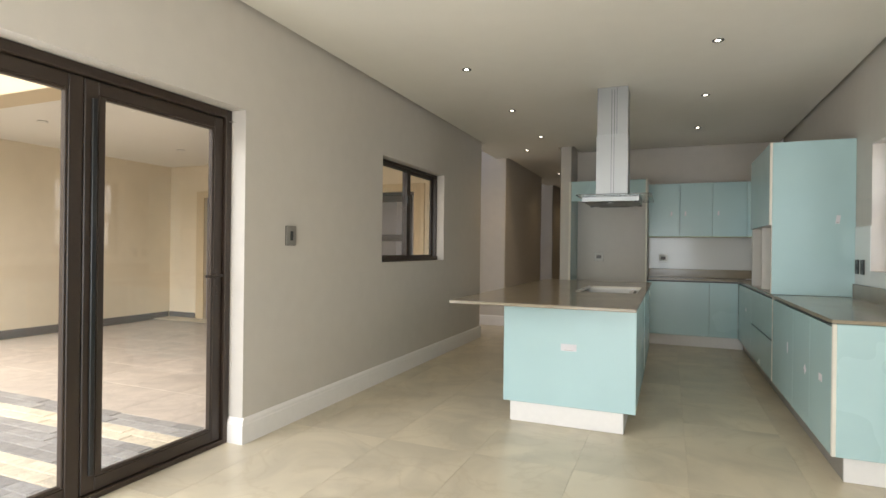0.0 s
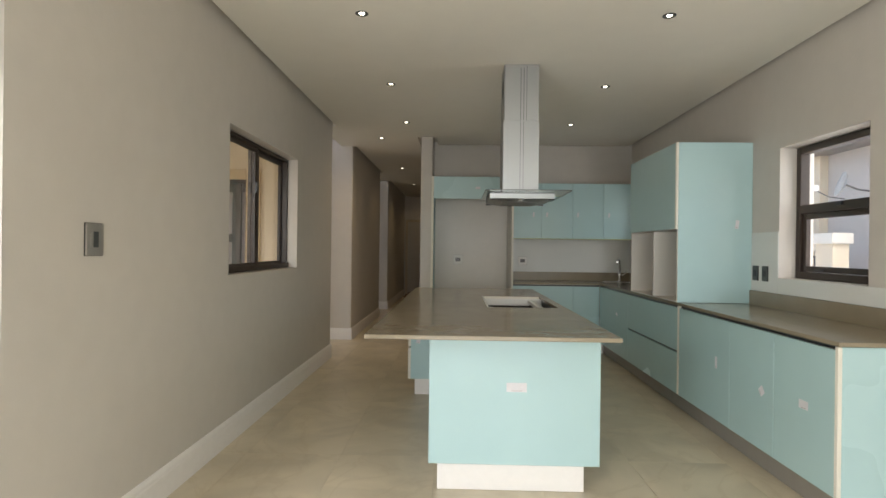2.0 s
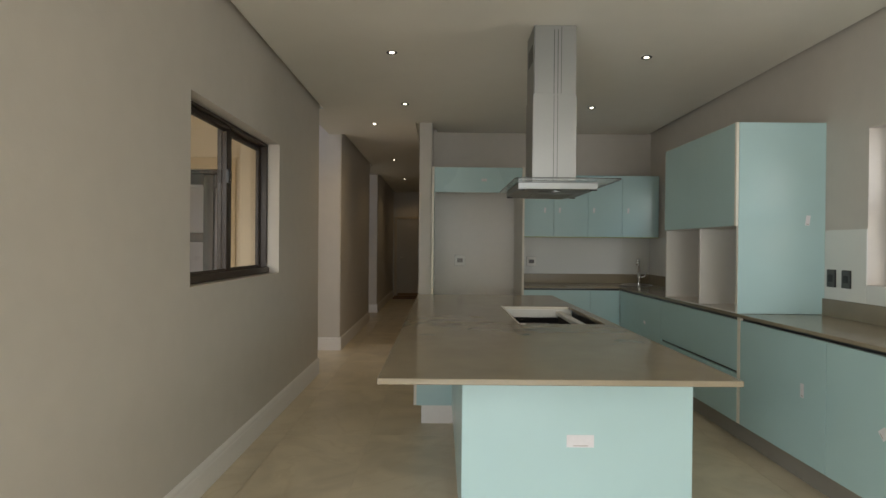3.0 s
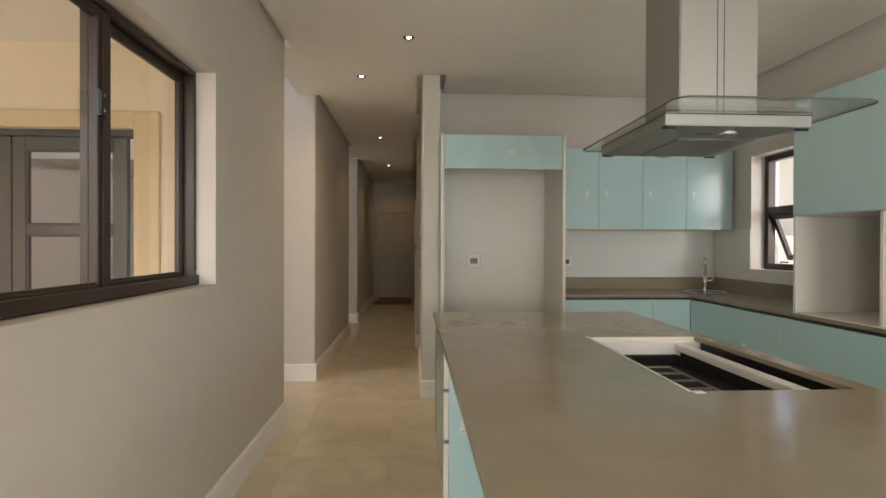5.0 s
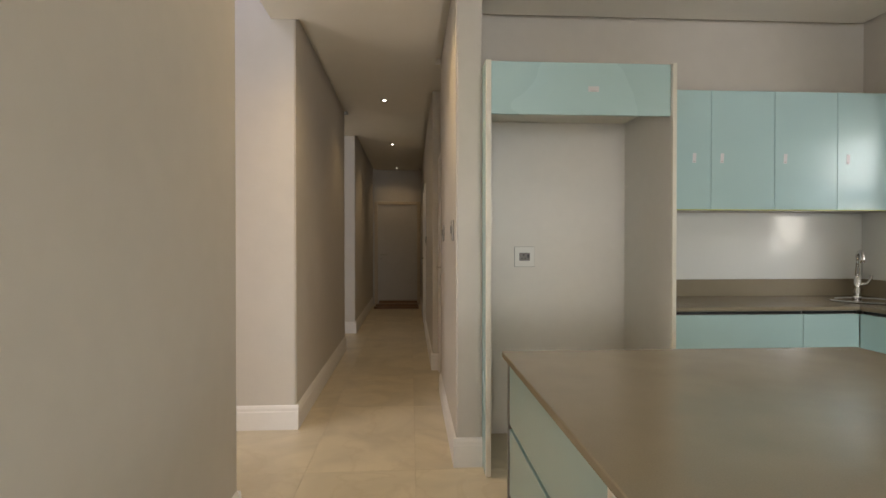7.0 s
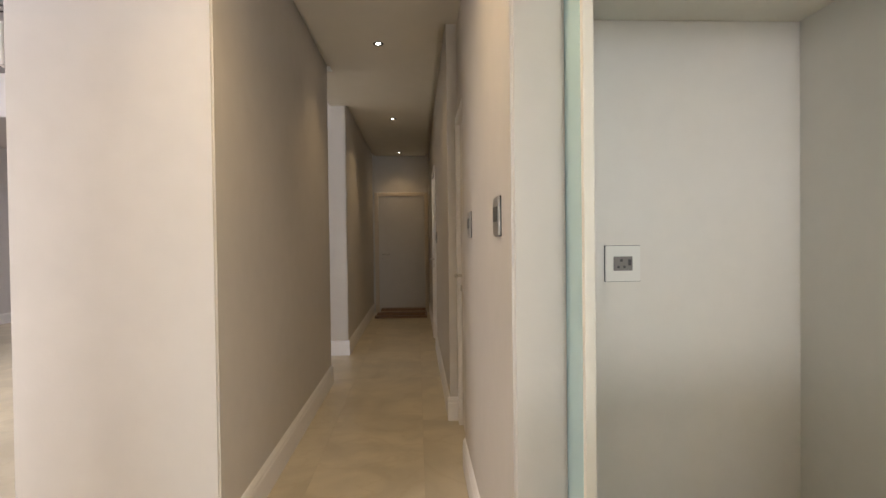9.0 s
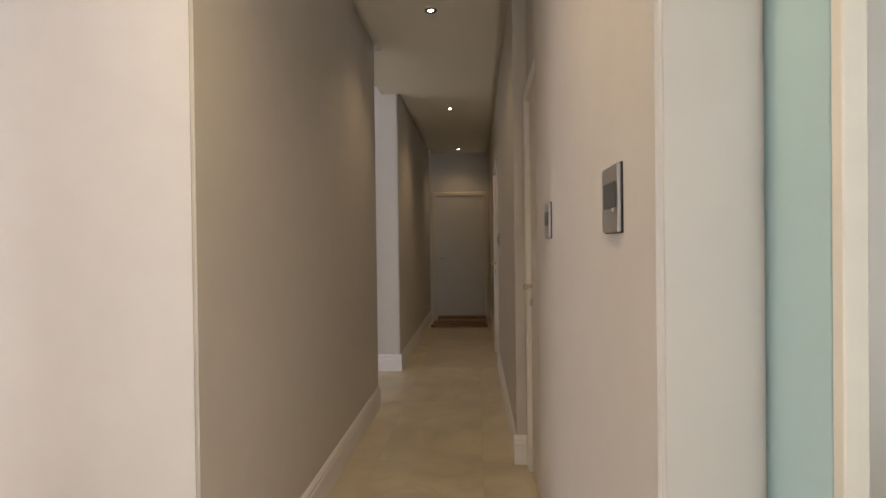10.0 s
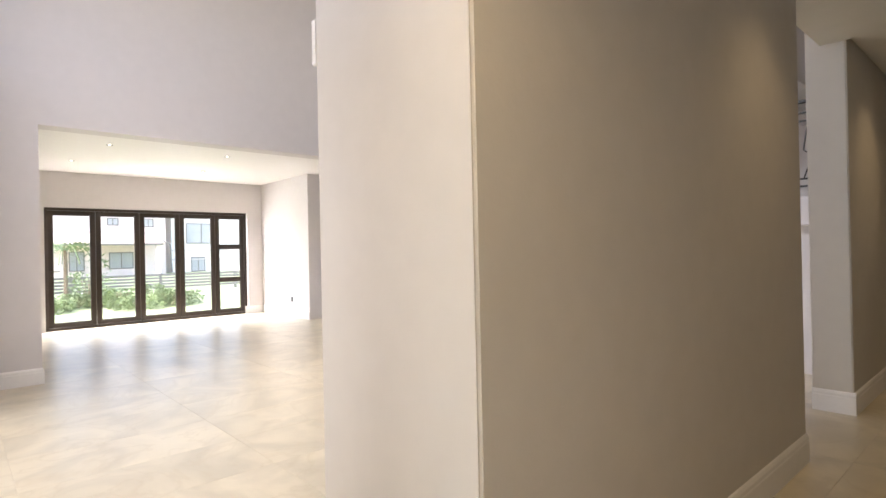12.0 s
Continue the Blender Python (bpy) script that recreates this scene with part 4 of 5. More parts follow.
lo = [bm.verts.new((x, y, gz)) for x, y in out]
hi = [bm.verts.new((x, y, gz + 0.006)) for x, y in out]
for k in range(len(out)):
    bm.faces.new((lo[k], lo[(k + 1) % len(out)], hi[(k + 1) % len(out)], hi[k]))
part("canopy_edge", bm, M_CHAR, hood, "dark polished glass edge")
bx0, bx1, by0, by1 = -0.435, 0.055, 5.12, 5.72
bm = box(bx0, bx1, by0, by1, 1.708, gz - 0.001, 0.003, 2)
part("body", bm, M_STEEL, hood)
part("trim_line", box(bx0 - 0.001, bx1 + 0.001, by0 - 0.001, by1 + 0.001, gz - 0.007, gz - 0.0035), M_BLACK, hood)
bm = bmesh.new()
a = [bm.verts.new(c) for c in ((bx0 + 0.01, by0 + 0.01, 1.7075), (bx1 - 0.01, by0 + 0.01, 1.7075), (bx1 - 0.01, by1 - 0.01, 1.7075), (bx0 + 0.01, by1 - 0.01, 1.7075))]
b = [bm.verts.new(c) for c in ((bx0 + 0.10, by0 + 0.09, 1.692), (bx1 - 0.10, by0 + 0.09, 1.692), (bx1 - 0.10, by1 - 0.09, 1.692), (bx0 + 0.10, by1 - 0.09, 1.692))]
for k in range(4):
    bm.faces.new((a[k], a[(k + 1) % 4], b[(k + 1) % 4], b[k]))
bm.faces.new(b)
bmesh.ops.recalc_face_normals(bm, faces=bm.faces[:])
part("underside", bm, M_STEEL, hood)
part("filter", box(bx0 + 0.11, bx1 - 0.11, by0 + 0.13, by1 - 0.13, 1.688, 1.6915, 0.001), M_DARKSTEEL, hood, "fine metal grease filter")
part("filter_edge", box(bx0 + 0.11, bx1 - 0.11, by1 - 0.128, by1 - 0.118, 1.6865, 1.6915, 0.001), M_CHROME, hood)
for y in (by0 + 0.075, by1 - 0.075):
    l = part("lamp", cyl((bx0 + bx1) / 2, y, 1.695, 0.034, 0.008, 24), M_STEEL, hood, "round hood lamp, unlit")
    part("lens", cyl((bx0 + bx1) / 2, y, 1.6935, 0.026, 0.002, 24), M_DARKPANE, l)
    part("switch_panel", box((bx0 + bx1) / 2 - 0.11, (bx0 + bx1) / 2 - 0.05, y - 0.012, y + 0.012, 1.695, 1.703, 0.002), M_CHAR, hood)
for x, y in ((bx0 + 0.02, by0 + 0.02), (bx0 + 0.02, by1 - 0.02), (bx1 - 0.02, by0 + 0.02), (bx1 - 0.02, by1 - 0.02)):
    part("clip", box(x - 0.022, x + 0.022, y - 0.006, y + 0.006, 1.700, 1.7085, 0.002), M_BLACK, hood)
cx0, cx1, cy0, cy1 = -0.33, -0.05, 5.24, 5.52
part("chimney_lower", box(cx0, cx1, cy0, cy1, gz + 0.008, 2.325, 0.004, 2), M_STEEL, hood)
part("chimney_upper", box(cx0 + 0.004, cx1 - 0.004, cy0 + 0.004, cy1 - 0.004, 2.326, CEIL - 0.002, 0.004, 2), M_STEEL, hood)
for x in (-0.196, -0.172):
    part("seam", box(x - 0.0015, x + 0.0015, cy0 - 0.0008, cy0, gz + 0.01, 2.32), M_CHAR, hood)
    part("seam", box(x - 0.002, x + 0.002, cy0 + 0.0032, cy0 + 0.004, 2.33, CEIL - 0.03), M_CHAR, hood)
for x in (-0.322, -0.15):
    part("seam", box(x - 0.0015, x + 0.0015, cy0 + 0.003, cy0 + 0.004, 2.33, CEIL - 0.01), M_CHAR, hood)
part("vent_slot", box(cx0 + 0.002, cx0 + 0.004, cy0 + 0.06, cy1 - 0.06, 2.55, 2.66), M_BLACK, hood)


# ---------------------------------------------------------------- switches and sockets
def plate(name, label, axis, p, a, z, w, h, side, mat, inner, rockers, category):
    """A wall plate with its frame, insert and rockers or pin holes; rockers: (offset along, offset up, width, height)."""
    s = thing(name, label, category)

    def bx(u0, u1, b0, b1, z0, z1, bev):
        lo, hi = sorted((p + side * u0, p + side * u1))
        return box(*((lo, hi, b0, b1) if axis == "x" else (b0, b1, lo, hi)), z0, z1, bev, 2)
    part("back_plate", bx(0.0003, 0.004, a - w / 2 - 0.0015, a + w / 2 + 0.0015, z - h / 2 - 0.0015, z + h / 2 + 0.0015, 0.0005), M_BLACK, s)
    part("plate", bx(0.004, 0.010, a - w / 2, a + w / 2, z - h / 2, z + h / 2, 0.002), mat, s)
    part("insert", bx(0.010, 0.0125, a - w * 0.27, a + w * 0.27, z - h * 0.2, z + h * 0.2, 0.001), inner, s)
    for da, dz, rw, rh in rockers:
        part("rocker", bx(0.0122, 0.0142, a + da - rw / 2, a + da + rw / 2, z + dz - rh / 2, z + dz + rh / 2, 0.001), M_BLACK if rw < 0.02 else M_CHAR, s)
    return s


plate("light_switch", "satin nickel light switch with a dark rocker on the greige wall", "x", WL, 3.207, 1.34, 0.11, 0.135, 1, M_PLATE, M_PLATE, ((0, 0, 0.032, 0.066),), "light switch")
for y, z in ((8.285, 1.337), (9.17, 1.337)):
    plate("light_switch", "satin nickel light switch with a grey rocker by the passage", "x", PR, y, z, 0.115, 0.12, -1, M_PLATE, M_PLATE, ((-0.014, 0.006, 0.084, 0.046),), "light switch")
plate("light_switch", "satin nickel light switch beside the side door", "x", PR2, 12.55, 1.3, 0.11, 0.12, -1, M_PLATE, M_PLATE, ((0, 0, 0.05, 0.06),), "light switch")
PINS = ((-0.018, -0.012, 0.009, 0.009), (0.004, -0.012, 0.009, 0.009), (-0.007, 0.012, 0.011, 0.011), (0.024, 0.004, 0.012, 0.022))
plate("wall_socket", "square white wall socket in the fridge recess", "y", 8.559, -0.675, 1.172, 0.13, 0.13, -1, M_WPLASTIC, M_GREYFRAME, PINS, "socket")
plate("wall_socket", "white wall socket on the glass splashback", "y", YB - 0.007, 0.228, 1.165, 0.12, 0.115, -1, M_WPLASTIC, M_GREYFRAME, PINS, "socket")
for y in (5.405, 5.27):
    plate("wall_socket", "charcoal wall socket on the pale splashback", "x", WR - 0.007, y, 1.155, 0.075, 0.115, -1, M_CHAR, M_BLACK, ((0, 0.02, 0.012, 0.012), (-0.014, -0.015, 0.01, 0.01), (0.014, -0.015, 0.01, 0.01)), "socket")
plate("wall_socket", "small grey wall socket low on the living room wall", "y", LN, -11.75, 0.36, 0.08, 0.10, -1, M_WPLASTIC, M_PLATE, (), "socket")
plate("wall_socket", "small dark wall socket low on the living room wall", "y", LN, -11.5, 0.36, 0.08, 0.10, -1, M_CHAR, M_BLACK, (), "socket")
plate("wall_socket", "small grey wall socket low on the hall wall", "y", HN, -7.75, 0.38, 0.11, 0.11, -1, M_WPLASTIC, M_PLATE, (), "socket")
plate("wall_socket", "green and white wall socket low on the hall wall", "y", HN, -7.45, 0.38, 0.11, 0.16, -1, M_WPLASTIC, M_GREEN, (), "socket")


# ---------------------------------------------------------------- downlights
def downlight():
    d = thing("downlight", "small round recessed downlight, lit, with a dark ring", "downlight", "ceiling downlights")
    bm = bmesh.new()
    rings = []
    for r, z in ((0.040, 0.0), (0.040, -0.004), (0.034, -0.006), (0.022, -0.003), (0.019, 0.0)):
        rings.append([bm.verts.new((r * math.cos(2 * math.pi * k / 28), r * math.sin(2 * math.pi * k / 28), z)) for k in range(28)])
    for a, b in zip(rings, rings[1:]):
        for k in range(28):
            bm.faces.new((a[k], a[(k + 1) % 28], b[(k + 1) % 28], b[k]))
    part("ring", bm, M_CHAR, d, "", True)
    part("lens", cyl(0, 0, -0.0025, 0.0165, 0.002, 24), M_LED, d)
    return d


first = downlight()
spots = [(-1.285, y) for y in (2.9, 4.33, 5.77, 7.22)] + [(0.61, y) for y in (2.9, 4.36, 5.82, 7.3)] + [(-1.70, y) for y in (8.12, 10.78, 13.33, 15.9)] + [(-1.285, 1.4), (0.61, 1.4)]
for i, (x, y) in enumerate(spots):
    if i == 0:
        first.location = (x, y, CEIL)
    else:
        copy_thing(first, pose(x, y, CEIL))
    if i not in (12, 13):
        lamp = new("downlight_beam", bpy.data.lights.new("downlight_beam", "SPOT"))
        lamp.data.energy, lamp.data.spot_size, lamp.data.spot_blend, lamp.data.color = {8.12: 13.0, 10.78: 3.6, 13.33: 4.2, 15.9: 2.5}[y] if x == -1.70 else 1.5, radians(155) if y == 8.12 else radians(120), 1.0, (1.0, 0.72, 0.38)
        lamp.data.shadow_soft_size = 0.05
        lamp.matrix_world = look((x, y, CEIL - 0.012), (x, y, 0))
for x, y in ((-11.5, 9.2), (-11.5, 11.2), (-9.8, 9.4), (-9.8, 11.0)):
    copy_thing(first, pose(x, y, 2.82))

# small plaster wall light on the hall side of the pier
wl_ = thing("wall_light", "white plaster up-and-down wall light, unlit, on the pier", "wall light")
part("back_plate", box(PL - 0.779, PL - 0.7752, C1 + 0.012, C1 + 0.112, 1.965, 2.10, 0.001), M_WHITE, wl_)
part("housing", box(PL - 0.812, PL - 0.7795, C1 + 0.005, C1 + 0.119, 1.951, 2.115, 0.004, 2), M_WHITE, wl_, "white plaster housing")
part("diffuser", box(PL - 0.806, PL - 0.785, C1 + 0.02, C1 + 0.105, 2.1152, 2.119, 0.001), M_WPLASTIC, wl_)

# ---------------------------------------------------------------- passage end: a low stack of planks on the floor
for i, (x0, x1, y0, z0, tilt) in enumerate(((-2.13, -1.27, 15.50, 0.001, 1.0), (-2.09, -1.29, 15.72, 0.001, -1.2), (-2.08, -1.27, 15.92, 0.001, 0.6), (-2.1, -1.3, 15.6, 0.036, -0.8), (-2.06, -1.28, 15.86, 0.036, 0.9), (-2.05, -1.29, 15.9, 0.071, 0.0))):
    pl = tagged(mesh("plank", box(-(x1 - x0) / 2, (x1 - x0) / 2, -0.075, 0.075, 0, 0.034, 0.004), M_WOOD2 if i in (1, 4) else M_WOOD), "pale timber plank in a low stack on the floor" if i in (1, 4) else "brown timber plank in a low stack on the floor", "plank", "stack of planks by the end door")
    pl.matrix_basis = pose((x0 + x1) / 2, y0 + 0.08, z0, 0, 0, tilt)

# ---------------------------------------------------------------- stair hall: gallery, landing and iron rails
GY = 13.6


def rail(name, label, x0, x1, y, z, h=0.95):
    """A balustrade along x: posts, rails and scrolled iron infill."""
    r = thing(name, label, "railing")
    part("top_rail", box(x0, x1, y - 0.02, y + 0.02, z + h - 0.03, z + h, 0.004), M_IRON, r)
    for dz in (0.10, 0.17, h - 0.20, h - 0.12):
        part("bar", box(x0, x1, y - 0.008, y + 0.008, z + dz - 0.009, z + dz + 0.009, 0.002), M_IRON, r)
    n = max(2, int((x1 - x0) / 1.0) + 1)
    for i in range(n):
        xx = x0 + 0.02 + (x1 - x0 - 0.04) * i / (n - 1)
        part("post", box(xx - 0.018, xx + 0.018, y - 0.018, y + 0.018, z, z + h - 0.03, 0.003), M_IRON, r)
    m = max(1, int((x1 - x0) / 0.26))
    for i in range(m):
        c = x0 + (i + 0.5) * (x1 - x0) / m
        lo, hi = z + 0.18, z + h - 0.21
        mid = (lo + hi) / 2
        for s in (-1, 1):
            part("scroll", tube([(c - s * 0.09, y, lo), *[(c - s * 0.09 + s * 0.18 * k / 6, y, lo + (mid - lo) * (k / 6) ** 0.6) for k in range(1, 7)], (c + s * 0.06, y, hi - 0.05), (c, y, hi)], 0.007, 6), M_IRON, r)
    return r


g = structure("gallery_slab", box(HX, PL - 0.62, GY, HN, 2.86, 3.40, 0.004), M_PALE, "pale plastered gallery slab across the hall", "gallery")
rail("gallery_railing", "black wrought-iron railing with scrolls on the gallery", HX + 0.02, PL - 0.95, GY + 0.06, 3.40, 0.98)
structure("stair_landing", box(-3.75, PL - 0.27, GY + 0.15, HN, 1.45, 1.72, 0.004), M_PALE, "pale plastered half landing of the stair", "landing")
structure("stair_wall", box(-3.75, PL - 0.27, GY + 0.35, GY + 0.5, -0.05, 1.449), M_PALE, "pale plastered wall under the half landing", "wall")
rail("landing_railing", "black wrought-iron railing with scrolls on the stair landing", -3.74, PL - 0.32, GY + 0.2, 1.72, 0.92)

# ---------------------------------------------------------------- patio
PX = -7.95
structure("wall_patio_west", box(PX - 0.2, PX, -6.0, HS - 0.25, -0.16, 4.3), M_YELLOW, "cream rendered patio wall", "wall")
structure("wall_patio_north_skin", wall_mesh("y", HS - 0.29, HS - 0.251, PX, WL - 0.206, -0.03, 3.2, [(-7.13, -3.11, -0.05, 2.09)]), M_YELLOW, "cream rendered patio wall round the glazed doors", "wall")
structure("wall_patio_east_skin", wall_mesh("x", WL - 0.205, WL - 0.166, -6.0, HS - 0.291, -0.03, 3.2, [(DOOR_S - 0.05, DOOR_N + 0.05, -0.05, DOOR_T + 0.04), (WIN_S - 0.08, WIN_N + 0.1, WIN_B - 0.04, WIN_T + 0.05)]), M_YELLOW, "cream rendered outside of the kitchen wall", "wall")
structure("ceiling_patio", box(PX, WL - 0.206, 2.95, HS - 0.291, 2.66, 2.84), M_CEIL, "white plastered patio ceiling", "ceiling")
structure("patio_beam", box(PX, WL - 0.206, 2.68, 2.949, 2.44, 2.84, 0.006), M_OCHRE, "ochre rendered beam along the patio edge", "beam")
bm = bmesh.new()
for a, b_, z0, z1 in ((-7.30, -7.13, 0, 2.205), (-3.11, -2.945, 0, 2.205), (-7.13, -3.11, 2.09, 2.205)):
    box(a, b_, HS - 0.32, HS - 0.2905, z0, z1, 0.004, 1, bm)
structure("door_surround", bm, M_OCHRE, "ochre plaster band round the glazed doors", "trim")
structure("patio_baseboard", box(PX + 0.0005, PX + 0.012, 2.9, HS - 0.32, -0.03, 0.09, 0.002), M_GREYFRAME, "grey tile skirting along the patio wall", "baseboard")
structure("patio_baseboard", box(PX + 0.012, -7.33, HS - 0.302, HS - 0.2905, -0.03, 0.09, 0.002), M_GREYFRAME, "grey tile skirting along the patio wall", "baseboard")
for x, y in ((-4.2, 4.0), (-6.3, 4.0), (-4.2, 5.9), (-6.3, 5.9)):
    dl = thing("patio_downlight", "small round unlit downlight in the patio ceiling", "downlight", "patio downlights", (x, y, 2.66))
    part("ring", cyl(0, 0, -0.006, 0.055, 0.006, 24), M_PLATE, dl)
    part("lens", cyl(0, 0, -0.008, 0.04, 0.003, 24), M_WPLASTIC, dl)

# ---------------------------------------------------------------- outside the east windows: neighbour's wall, dish, gate piers
nb = thing("neighbour_house", "grey plastered neighbouring house with dark eaves and clay roof", "house")
part("wall", box(10.2, 10.5, 2.0, 26.0, -0.16, 4.2), M_NEIGH3, nb)
part("eaves", box(9.5, 10.6, 1.9, 26.2, 4.2, 4.32, 0.01), M_GREYFRAME, nb, "dark eaves board")
part("roof", strip([(0, 0), (-0.1, 0), (5.5, 2.4), (5.5, 2.6)], (9.5, 1.8, 4.33), (9.5, 26.3, 4.33), (1, 0, 0)), M_ROOF, nb)
part("corner_pier", box(9.95, 10.199, 17.3, 20.4, -0.16, 4.2, 0.005), M_YELLOW, nb, "cream corner pier")
dish = thing("satellite_dish", "white satellite dish on a bracket on the neighbouring wall", "satellite dish", at=(9.37, 15.4, 3.1))
bm = bmesh.new()
rings = []
for k in range(6):
    r = 0.34 * k / 5
    rings.append([bm.verts.new((0.12 * (r / 0.34) ** 2 * -1, r * math.cos(2 * math.pi * j / 28), r * math.sin(2 * math.pi * j / 28))) for j in range(28)] if k else [bm.verts.new((0, 0, 0))])
for j in range(28):
    bm.faces.new((rings[0][0], rings[1][j], rings[1][(j + 1) % 28]))
for a, b in zip(rings[1:], rings[2:]):
    for j in range(28):
        bm.faces.new((a[j], b[j], b[(j + 1) % 28], a[(j + 1) % 28]))
bmesh.ops.solidify(bm, geom=bm.faces[:], thickness=0.008)
rf = part("reflector", bm, M_WPLASTIC, dish, "", True)
rf.matrix_basis = pose(0, 0, 0, 0, 18, -20)
part("arm", tube([(-0.02, 0.0, -0.36), (-0.4, 0.05, -0.3), (-0.72, 0.09, -0.12)], 0.016), M_GREYFRAME, dish)
part("receiver", box(-0.82, -0.64, 0.02, 0.16, -0.16, 0.0, 0.02, 2), M_WPLASTIC, dish)
part("bracket", tube([(0.0, -0.03, 0), (0.2, -0.2, -0.14), (0.4, -0.3, -0.18), (0.825, -0.3, -0.18)], 0.024), M_GREYFRAME, dish)
gp = thing("gate_pier", "cream rendered gate pier with a wide cap", "pier")
part("shaft", box(8.56, 8.96, 14.65, 15.30, -0.16, 1.56, 0.006), M_YELLOW, gp)
part("cap", box(8.50, 9.02, 14.58, 15.37, 1.561, 1.83, 0.012, 2), M_CREAM, gp)
gt = thing("garden_gate", "grey iron garden gate with upright bars", "gate")
for k in range(3):
    part("bar", box(8.72, 8.755, 15.42 + k * 0.16, 15.455 + k * 0.16, -0.1, 1.25, 0.002), M_GREYFRAME, gt)
for z in (0.0, 0.6, 1.2):
    part("rail", box(8.71, 8.765, 15.38, 15.84, z, z + 0.05, 0.003), M_GREYFRAME, gt)
gw = thing("garden_wall", "cream rendered boundary wall with a capping", "wall")
part("body", box(8.65, 8.87, 15.85, 26.0, -0.16, 1.38), M_YELLOW, gw)
part("capping", box(8.57, 8.95, 15.845, 26.0, 1.381, 1.6, 0.01), M_CREAM, gw)
structure("paving_east", box(WR + 0.25, 10.2, -6, 26, -0.2, -0.14), M_NEIGH, "pale concrete yard beside the house", "pavement")

# ---------------------------------------------------------------- outside the living room: lawn, hedge, fence, houses
structure("lawn", box(-70, LX - 1.6, -20, 60, -0.2, -0.13), M_LAWN, "bright green garden lawn", "ground")
structure("terrace", box(LX - 1.6, LX - 0.25, 5, 16, -0.2, -0.03), M_NEIGH, "pale concrete terrace outside the doors", "pavement")


def shrub(x, y, r, h, seed, n=900):
    """A leafy shrub: stems and many small folded leaves with an uneven outline."""
    s = thing("shrub", "green leafy garden shrub on the lawn", "shrub", "garden shrubs", (x, y, -0.13))
    rnd = random.Random(seed)
    bm = bmesh.new()
    for k in range(6):
        a, rr = rnd.uniform(0, 6.28), rnd.uniform(0.2, 0.7) * r
        tube([(0, 0, 0), (rr * 0.5 * math.cos(a), rr * 0.5 * math.sin(a), h * 0.4), (rr * math.cos(a), rr * math.sin(a), h * 0.8)], 0.012, 5, bm)
    part("stem", bm, M_TRUNK, s)
    vs, fs = [], []
    for k in range(n):
        a, b = rnd.uniform(0, 6.28), rnd.uniform(0.05, 1)
        rad = r * (0.45 + 0.55 * rnd.random()) * math.sqrt(max(0.05, 1 - (b - 0.35) ** 2)) * (0.8 + 0.3 * math.sin(3 * a + seed))
        c = Vector((rad * math.cos(a), rad * math.sin(a), b * h))
        d = Vector((math.cos(a) + rnd.uniform(-.6, .6), math.sin(a) + rnd.uniform(-.6, .6), rnd.uniform(-0.3, 0.9))).normalized()
        w = d.orthogonal().normalized()
        w.rotate(Matrix.Rotation(rnd.uniform(0, 6.28), 3, d))
        l = rnd.uniform(0.045, 0.095)
        i = len(vs)
        vs += [c, c + d * l * 0.5 + w * l * 0.3, c + d * l, c + d * l * 0.5 - w * l * 0.3]
        fs.append((i, i + 1, i + 2, i + 3))
    me = bpy.data.meshes.new("foliage")
    me.from_pydata(vs, [], fs)
    me.materials.append(M_LEAF)
    o = new("foliage", me)
    o.parent = s
    return s


rnd = random.Random(4)
for k in range(16):
    shrub(-17.4 - rnd.uniform(0, 2.4), 7.4 + k * 0.36 + rnd.uniform(-0.2, 0.2), rnd.uniform(0.4, 0.7), rnd.uniform(0.3, 0.6) if k != 9 else 1.0, k)
pt = thing("palm_tree", "slender garden palm with drooping fronds", "tree", at=(-24.2, 10.75, -0.13))
bm = bmesh.new()
cyl(0, 0, 0, 0.075, 1.7, 12, "z", bm, 0.055)
part("trunk", bm, M_TRUNK, pt)
for k in range(13):
    a = 2 * math.pi * k / 13 + 0.2
    bm = bmesh.new()
    spine = [Vector((math.cos(a) * u * 1.2, math.sin(a) * u * 1.2, 1.7 + 1.0 * u - 1.5 * u * u)) for u in [j / 8 for j in range(9)]]
    tube(spine, 0.012, 5, bm)
    for j in range(1, 9):
        for sgn in (-1, 1):
            side_v = Vector((-math.sin(a), math.cos(a), -0.5)) * sgn
            p0 = spine[j]
            f0 = bm.verts.new(p0)
            f1 = bm.verts.new(p0 + side_v * 0.16 + Vector((0.03, 0, 0)))
            f2 = bm.verts.new(p0 + side_v * 0.34 + Vector((math.cos(a), math.sin(a), 0)) * 0.12)
            f3 = bm.verts.new(p0 + side_v * 0.14 + Vector((math.cos(a), math.sin(a), 0)) * 0.07)
            bm.faces.new((f0, f1, f2, f3))
    part("frond", bm, M_LEAF, pt)
fn = thing("slat_fence", "low dark horizontal slat fence behind the hedge", "fence")
for y in (2, 5, 8, 11, 14, 17, 20, 23):
    part("post", box(-25.05, -24.95, y - 0.05, y + 0.05, -0.13, 0.62, 0.004), M_FENCE, fn)
for z in (0.02, 0.14, 0.26, 0.38, 0.50):
    part("slat", box(-24.95, -24.92, 2, 23, z, z + 0.09, 0.003), M_FENCE, fn)


